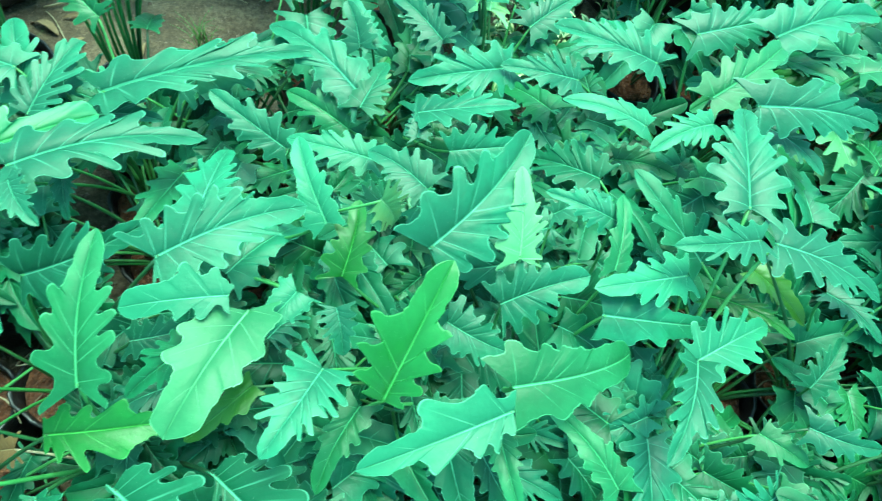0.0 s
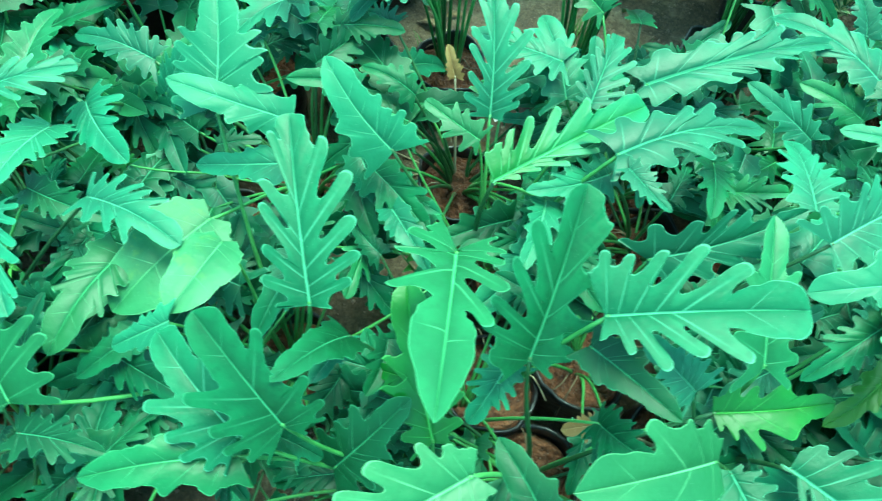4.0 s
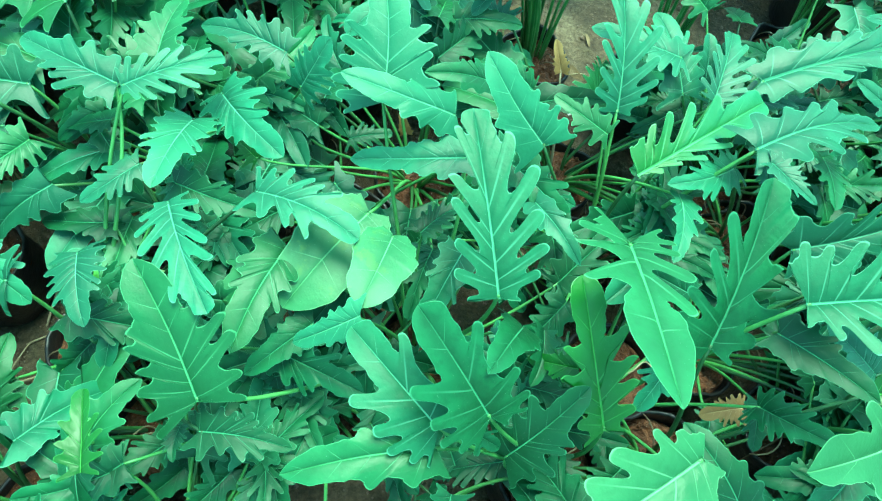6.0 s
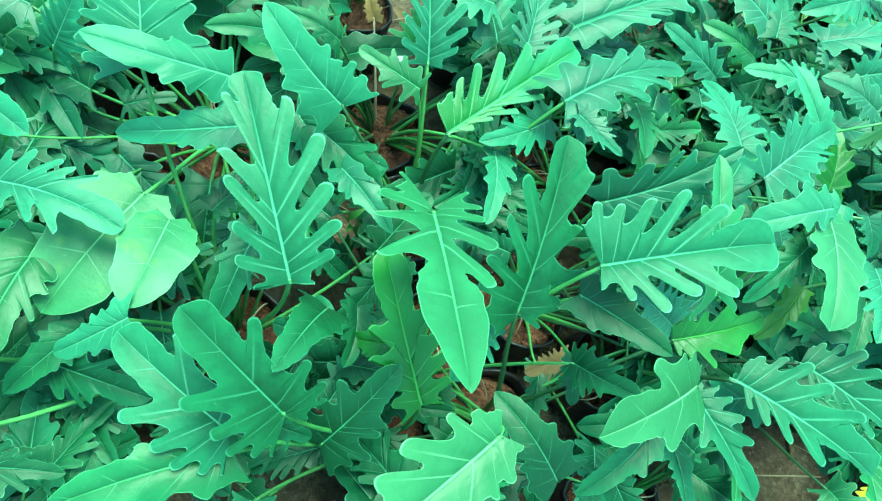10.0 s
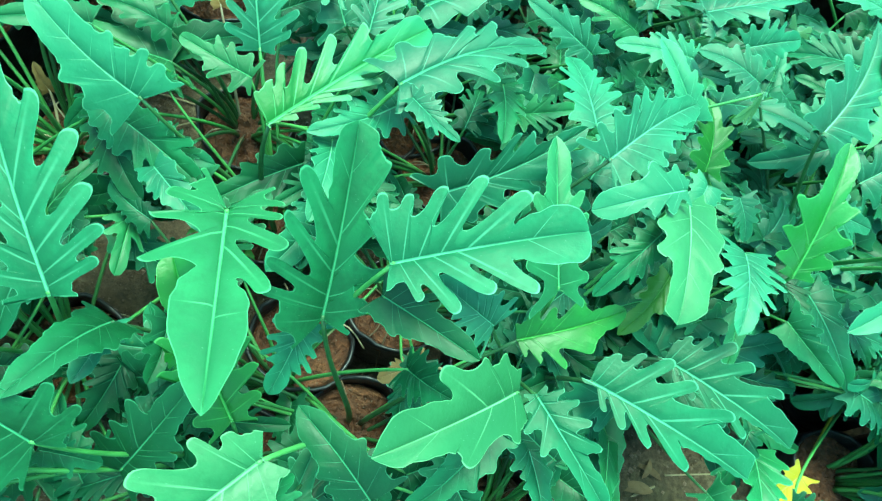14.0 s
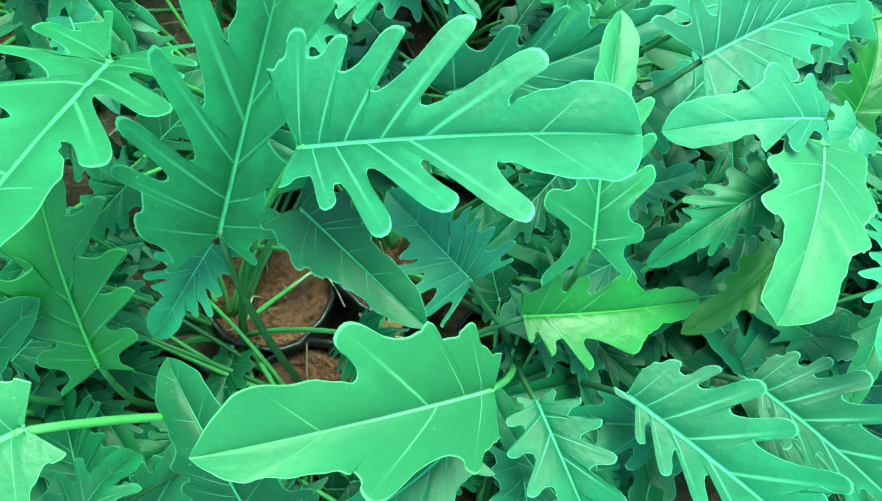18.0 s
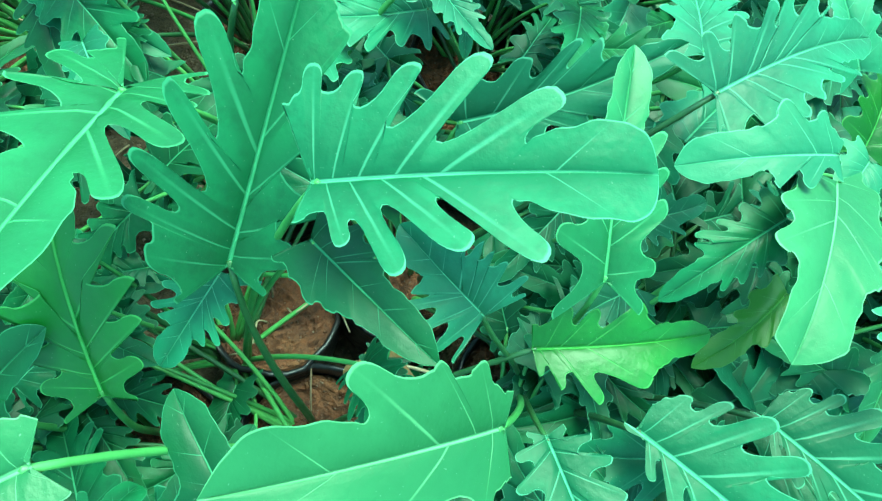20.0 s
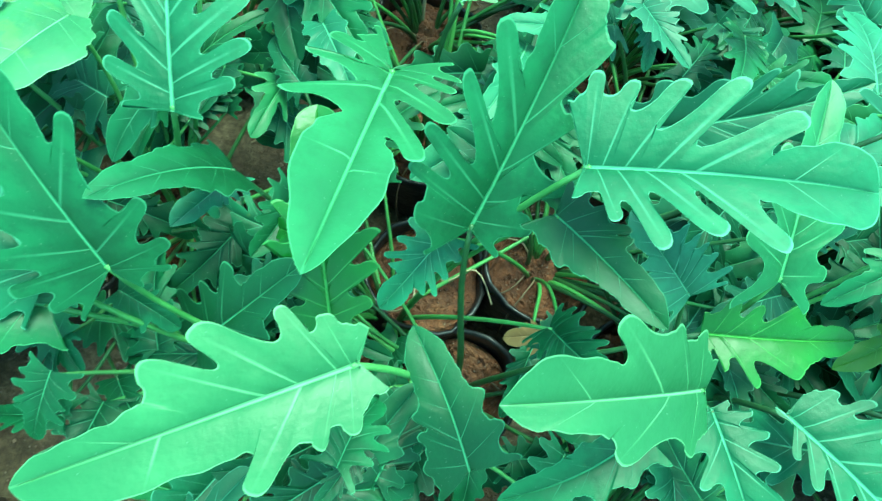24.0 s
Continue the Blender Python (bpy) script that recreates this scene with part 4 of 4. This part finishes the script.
leaf((-0.547, 0.192, 0.320), (-0.624, 0.179, 0.300), "M", 0.4, "dry", 0.06, 0.0)
leaf((-1.200, 0.821, 0.200), (-1.217, 0.854, 0.250), "S", 0.3, "dry", 0.06, 0.0)
leaf((-0.864, 0.919, 0.350), (-0.887, 0.968, 0.400), "S", 0.3, "dry", 0.06, 0.0)
leaf((-0.747, 0.233, 0.500), (-0.802, 0.147, 0.440), "M", 0.36, "teal", 0.06, 0.0)
leaf((-1.380, 0.358, 0.500), (-1.438, 0.181, 0.500), "S", 0.30, "fresh", 0.07, 0.0)
leaf((-0.027, 0.377, 0.570), (-0.010, 0.312, 0.530), "M", 0.42, "teal", 0.07, 0.0)
leaf((-0.089, 0.396, 0.580), (-0.158, 0.323, 0.550), "S", 0.34, "lite", 0.07, 0.0)
leaf((0.020, 0.247, 0.470), (-0.041, 0.115, 0.430), "S", 0.24, "fresh", 0.07, 0.0)
leaf((0.152, 0.370, 0.550), (0.276, 0.328, 0.520), "M", 0.36, "teal", 0.07, 0.0)
leaf((0.117, 0.622, 0.550), (0.007, 0.697, 0.550), "M", 0.36, "teal", 0.07, 0.0)
leaf((-0.014, 0.833, 0.500), (0.037, 0.958, 0.500), "M", 0.34, "mid", 0.07, 0.0)
leaf((0.360, 0.608, 0.520), (0.468, 0.636, 0.550), "J", 0.28, "teal", 0.07, 0.0)
leaf((0.875, 0.323, 0.420), (0.953, 0.418, 0.450), "J", 0.30, "mid", 0.07, 0.0)
leaf((0.655, 0.532, 0.500), (0.517, 0.697, 0.560), "M", 0.25, "mid", 0.07, 0.0)


# ---- the rest of the bed ----
OPEN = [(0.42, 1.38, 0.20), (1.5, 1.6, 0.14), (-0.78, 1.36, 0.15), (-0.33, 1.48, 0.16), (-0.06, -0.02, 0.10)]
frng = np.random.default_rng(5)
for gy in np.arange(-0.55, 2.0, 0.235):
    for gx in np.arange(-2.5, 2.2, 0.235):
        x, y = gx + frng.uniform(-0.05, 0.05), gy + frng.uniform(-0.05, 0.05)
        if all(math.hypot(x - p[1], y - p[2]) > 0.185 for p in PLANTS) and all(math.hypot(x - a, y - b) > r + 0.1 for a, b, r in OPEN):
            plant(x, y)

HB = np.array([h[0] for h in HEROES])
HT = np.array([h[1] for h in HEROES])
HW = np.array([h[2] for h in HEROES])
SPOTS = np.array([(-0.75, 0.28), (-0.70, 0.25), (-0.68, 0.31), (-0.60, 0.30), (-0.55, 0.35), (-0.83, 0.77), (-0.88, 0.88), (-0.41, 0.63), (-0.05, 0.0), (-0.47, 0.8), (-1.3, 0.75),
                  (1.0, 0.42), (-0.85, 1.42), (-0.78, 1.38), (-0.31, 1.5), (-0.82, 1.26), (-0.92, 1.3), (-0.66, 1.3)])


def blocked(b, t):
    for f in (0.0, 0.25, 0.5, 0.75, 1.0):
        p = b + (t - b) * f
        d = HT - HB
        k = np.clip(((p - HB) * d).sum(1) / (d * d).sum(1), 0, 1)
        q = HB + d * k[:, None]
        gap = np.hypot(p[0] - q[:, 0], p[1] - q[:, 1])
        if ((gap < HW + 0.05) & (p[2] > q[:, 2] - 0.07)).any():
            return True
        # keep the open views down to the bags
        s = SPOTS + (np.array([-0.7, -0.02]) - SPOTS) * (p[2] - 0.15) / 1.25
        if (np.hypot(p[0] - s[:, 0], p[1] - s[:, 1]) < 0.095).any():
            return True
    return False


TONES = ["teal"] * 9 + ["dark"] * 4 + ["fresh"] * 3 + ["lite"] * 4 + ["bright"] * 1 + ["lime"] * 1 + ["yellow"] * 1
for owner in PLANTS:
    ob, px, py, held, cx, cy = owner
    inner = -1.75 < px < 1.1 and -0.1 < py < 0.95
    near = inner and (-1.25 < px < -0.3 and py < 0.7 or px < -1.2 and py < 0.4)
    want, tries = (26 if near else 30 if inner else 15 if -2.3 < px < 1.7 and py > -0.2 else 9) - len(held), 0
    over = np.flatnonzero(np.hypot((HB[:, 0] + HT[:, 0]) / 2 - px, (HB[:, 1] + HT[:, 1]) / 2 - py) < 0.36)
    a = frng.uniform(0, 6.3)
    while want > 0 and tries < 130:
        tries += 1
        a += 2.4 + frng.normal(0, 0.25)
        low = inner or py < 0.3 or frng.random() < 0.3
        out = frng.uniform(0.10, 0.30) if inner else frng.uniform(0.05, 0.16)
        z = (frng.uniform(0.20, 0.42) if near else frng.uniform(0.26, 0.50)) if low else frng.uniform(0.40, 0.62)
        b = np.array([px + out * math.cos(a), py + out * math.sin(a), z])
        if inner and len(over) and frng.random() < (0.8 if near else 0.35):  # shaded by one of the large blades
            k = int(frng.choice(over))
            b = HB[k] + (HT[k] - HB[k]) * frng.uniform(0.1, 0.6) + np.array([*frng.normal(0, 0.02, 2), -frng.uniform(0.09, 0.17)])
            if math.hypot(b[0] - px, b[1] - py) > 0.34 or b[2] < 0.2:
                continue
        size = (frng.uniform(0.09, 0.16) if near else frng.uniform(0.12, 0.20)) if low else frng.uniform(0.15, 0.25)
        a2, el = a + frng.normal(0, 0.5), radians(frng.uniform(-35, 20))
        t = b + size * np.array([math.cos(a2) * math.cos(el), math.sin(a2) * math.cos(el), math.sin(el)])
        if blocked(b, t):
            continue
        kind = ("DMMSSJ" if low else "DMMJJS")[int(frng.integers(0, 6))]
        # low leaves in the gaps take mostly dark tones, shade put into their colour
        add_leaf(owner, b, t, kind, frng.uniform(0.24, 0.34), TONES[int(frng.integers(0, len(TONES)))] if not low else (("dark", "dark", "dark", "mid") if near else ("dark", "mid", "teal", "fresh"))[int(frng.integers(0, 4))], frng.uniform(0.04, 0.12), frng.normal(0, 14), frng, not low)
        want -= 1


# ---- smaller plants, litter and stones ----
def small_leaf(length, half, material, arch=0.15):
    """A plain lance-shaped blade with a folded midrib."""
    xs, vs = np.linspace(0, 1, 9), (-1, -0.5, 0, 0.5, 1)
    verts, faces, rim = [], [], []
    for x in xs:
        w = half * math.sin(math.pi * min(1, x * 0.97 + 0.015) ** 0.8)
        for v in vs:
            verts.append((x * length, v * w * length, length * (0.25 * abs(v) * w + arch * 4 * x * (1 - x) - 0.1 * x * x)))
            rim.append(abs(v))
    for i in range(8):
        for k in range(4):
            a = i * 5 + k
            faces.append((a, a + 5, a + 6, a + 1))
    return mesh_of("small_leaf", verts, faces, material, fields={"rim": rim})


drng = np.random.default_rng(12)
CREAMS = [small_leaf(k, 0.24, CREAM) for k in (0.035, 0.045, 0.055)]
SPRIGS = [small_leaf(k, 0.16, SPRIG) for k in (0.03, 0.045)]


def shrub(name, label, group, x, y, stems, height, blades, per):
    ob = new(name)
    ob.location = (x, y, 0)
    tagged(ob, label, "plant", group)
    for _ in range(stems):
        a, lean = drng.uniform(0, 6.3), drng.uniform(0.02, 0.12)
        h = height * drng.uniform(0.6, 1.0)
        top = Vector((lean * math.cos(a), lean * math.sin(a), h))
        line = bezier(Vector((top.x * 0.2, top.y * 0.2, -0.01)), Vector((top.x * 0.3, top.y * 0.3, h * 0.4)), top * 0.8, top, 8)
        v, f = tube(line, [0.003 - 0.0002 * i for i in range(9)], 6)
        child("stem", mesh_of("stem", v, f, STALK), ob)
        for k in range(per):
            at = line[3 + k * 6 // per]
            b = a + k * 2.4 + drng.normal(0, 0.3)
            lf = child("leaf", blades[int(drng.integers(0, len(blades)))], ob)
            lf.matrix_basis = Matrix.Translation(at) @ pose(0, 0, 0, drng.normal(0, 20), drng.uniform(-50, 15), math.degrees(b))
    return ob


for x, y in ((0.33, 1.36), (0.45, 1.30), (0.62, 1.38), (0.52, 1.55), (0.25, 1.55), (0.40, 1.16), (1.48, 1.52), (1.62, 1.62), (1.36, 1.66), (0.80, 1.62)):
    shrub("variegated_shrub", "low shrub with cream-edged variegated leaves", "variegated shrubs behind the bed", x, y, 7, 0.36, CREAMS, 12)
for x, y, h in ((-0.84, 0.50, 0.34), (-0.80, 0.53, 0.28), (-1.70, 0.42, 0.42), (0.28, 1.12, 0.2), (0.12, 1.0, 0.18)):
    shrub("weed_seedling", "bright green weed seedling growing between the bags", "weed seedlings", x, y, 3, h, SPRIGS, 6)


def dry_leaf(x, y, z, size, turn):
    me = small_leaf(size, drng.uniform(0.08, 0.16), DRY, drng.uniform(0.05, 0.3))
    ob = tagged(new("dry_leaf", me), "curled brown dead leaf lying on the dirt", "dead leaf", "dead leaves on the ground")
    ob.matrix_basis = pose(x, y, z, drng.normal(0, 15), 0, turn)


def ground_z(x, y):
    return 0.022 * noise.noise(Vector((x * 2.2, y * 2.2, 1.3))) + 0.014 * noise.noise(Vector((x * 9, y * 9, 4.1))) + 0.006 * noise.noise(Vector((x * 25, y * 25, 9))) - 0.012


def free_spot():
    while True:
        x, y = drng.uniform(-2.2, 1.7), drng.uniform(-0.4, 1.8)
        if all(math.hypot(x - p[1], y - p[2]) > 0.12 for p in PLANTS):
            return x, y


for x, y in [(0.02, -0.08), (0.05, -0.06), (0.0, -0.05), (-0.84, 0.92), (-1.2, 0.9), (-0.86, 1.0)] + [free_spot() for _ in range(60)]:
    dry_leaf(x, y, ground_z(x, y) + 0.004, drng.uniform(0.05, 0.11), drng.uniform(0, 360))


def straw(x, y, z, length):
    a = drng.uniform(0, 6.3)
    u = Vector((math.cos(a), math.sin(a), 0)) * length
    v, f = tube(bezier(Vector((0, 0, 0.003)), u * 0.3 + Vector((0, 0, 0.012)), u * 0.7 + Vector((0.02, 0.0, 0.012)), u + Vector((0, 0, 0.003)), 8), [drng.uniform(0.0012, 0.003)] * 9, 5)
    ob = tagged(new("dry_stalk", mesh_of("dry_stalk", v, f, STRAW)), "bleached dry leaf stalk lying on the dirt", "stalk", "dry stalks on the ground")
    ob.location = (x, y, z)


for x, y in [(0.03, -0.07), (0.06, -0.05), (-0.88, 0.9), (-0.8, 0.94), (-0.82, 1.3)] + [free_spot() for _ in range(90)]:
    straw(x, y, ground_z(x, y), drng.uniform(0.06, 0.2))

# grit and pebbles
verts, faces = [], []
for _ in range(6000):
    x, y, r = drng.uniform(-2.3, 1.8), drng.uniform(-0.5, 1.9), abs(drng.normal(0.002, 0.0022)) + 0.0012
    z = ground_z(x, y) + r * 0.3
    k = len(verts)
    for dx, dy, dz in ((1, 0, 0), (-1, 0, 0), (0, 1, 0), (0, -1, 0), (0, 0, 0.8), (0, 0, -0.8)):
        verts.append((x + dx * r * drng.uniform(0.7, 1.3), y + dy * r * drng.uniform(0.7, 1.3), z + dz * r))
    faces += [(k + a, k + b, k + c) for a, b, c in ((0, 2, 4), (2, 1, 4), (1, 3, 4), (3, 0, 4), (2, 0, 5), (1, 2, 5), (3, 1, 5), (0, 3, 5))]
tagged(new("pebbles", mesh_of("pebbles", verts, faces, PEBBLE, False)), "small brown stones and grit scattered on the dirt", "pebbles", kind="stuff")

# tufts of grass
verts, faces = [], []
for cx, cy in [(-0.62, 1.2), (-0.95, 1.3), (-0.5, 1.42), (0.3, 1.25), (0.6, -0.12)] + [free_spot() for _ in range(12)]:
    for _ in range(26):
        a, h, b = drng.uniform(0, 6.3), drng.uniform(0.05, 0.15), drng.uniform(0, 6.3)
        x, y = cx + drng.normal(0, 0.025), cy + drng.normal(0, 0.025)
        u, w = Vector((math.cos(a), math.sin(a), 0)), Vector((-math.sin(a), math.cos(a), 0))
        k = len(verts)
        for i in range(5):
            t = i / 4
            c = Vector((x, y, ground_z(x, y) - 0.004)) + u * (0.5 * h * t * t) + Vector((0, 0, h * t * (1 - 0.3 * t)))
            g = 0.0022 * (1 - t) + 0.0003
            verts += [tuple(c - w * g), tuple(c + Vector((0, 0, -g))), tuple(c + w * g)]
        for i in range(4):
            q = k + i * 3
            faces += [(q, q + 1, q + 4, q + 3), (q + 1, q + 2, q + 5, q + 4)]
tagged(new("grass", mesh_of("grass", verts, faces, GRASS)), "thin green grass tufts between the bags", "grass", kind="stuff")


# a scrap of white plastic between the bags
bm = bmesh.new()
bmesh.ops.create_grid(bm, x_segments=6, y_segments=4, size=0.5)
for v in bm.verts:
    v.co = Vector((v.co.x * 0.035, v.co.y * 0.022, 0.004 * noise.noise(v.co * 4) + 0.004))
bmesh.ops.solidify(bm, geom=bm.faces[:], thickness=0.0008)
me = bpy.data.meshes.new("plastic_scrap")
bm.to_mesh(me)
bm.free()
me.materials.append(plain("white_plastic", (0.75, 0.76, 0.74), 0.4, 0.1))
ob = tagged(new("plastic_scrap", me), "crumpled white plastic scrap lying on the dirt", "scrap")
ob.matrix_basis = pose(-0.73, 1.10, ground_z(-0.73, 1.10) + 0.002, 8, 0, 30)
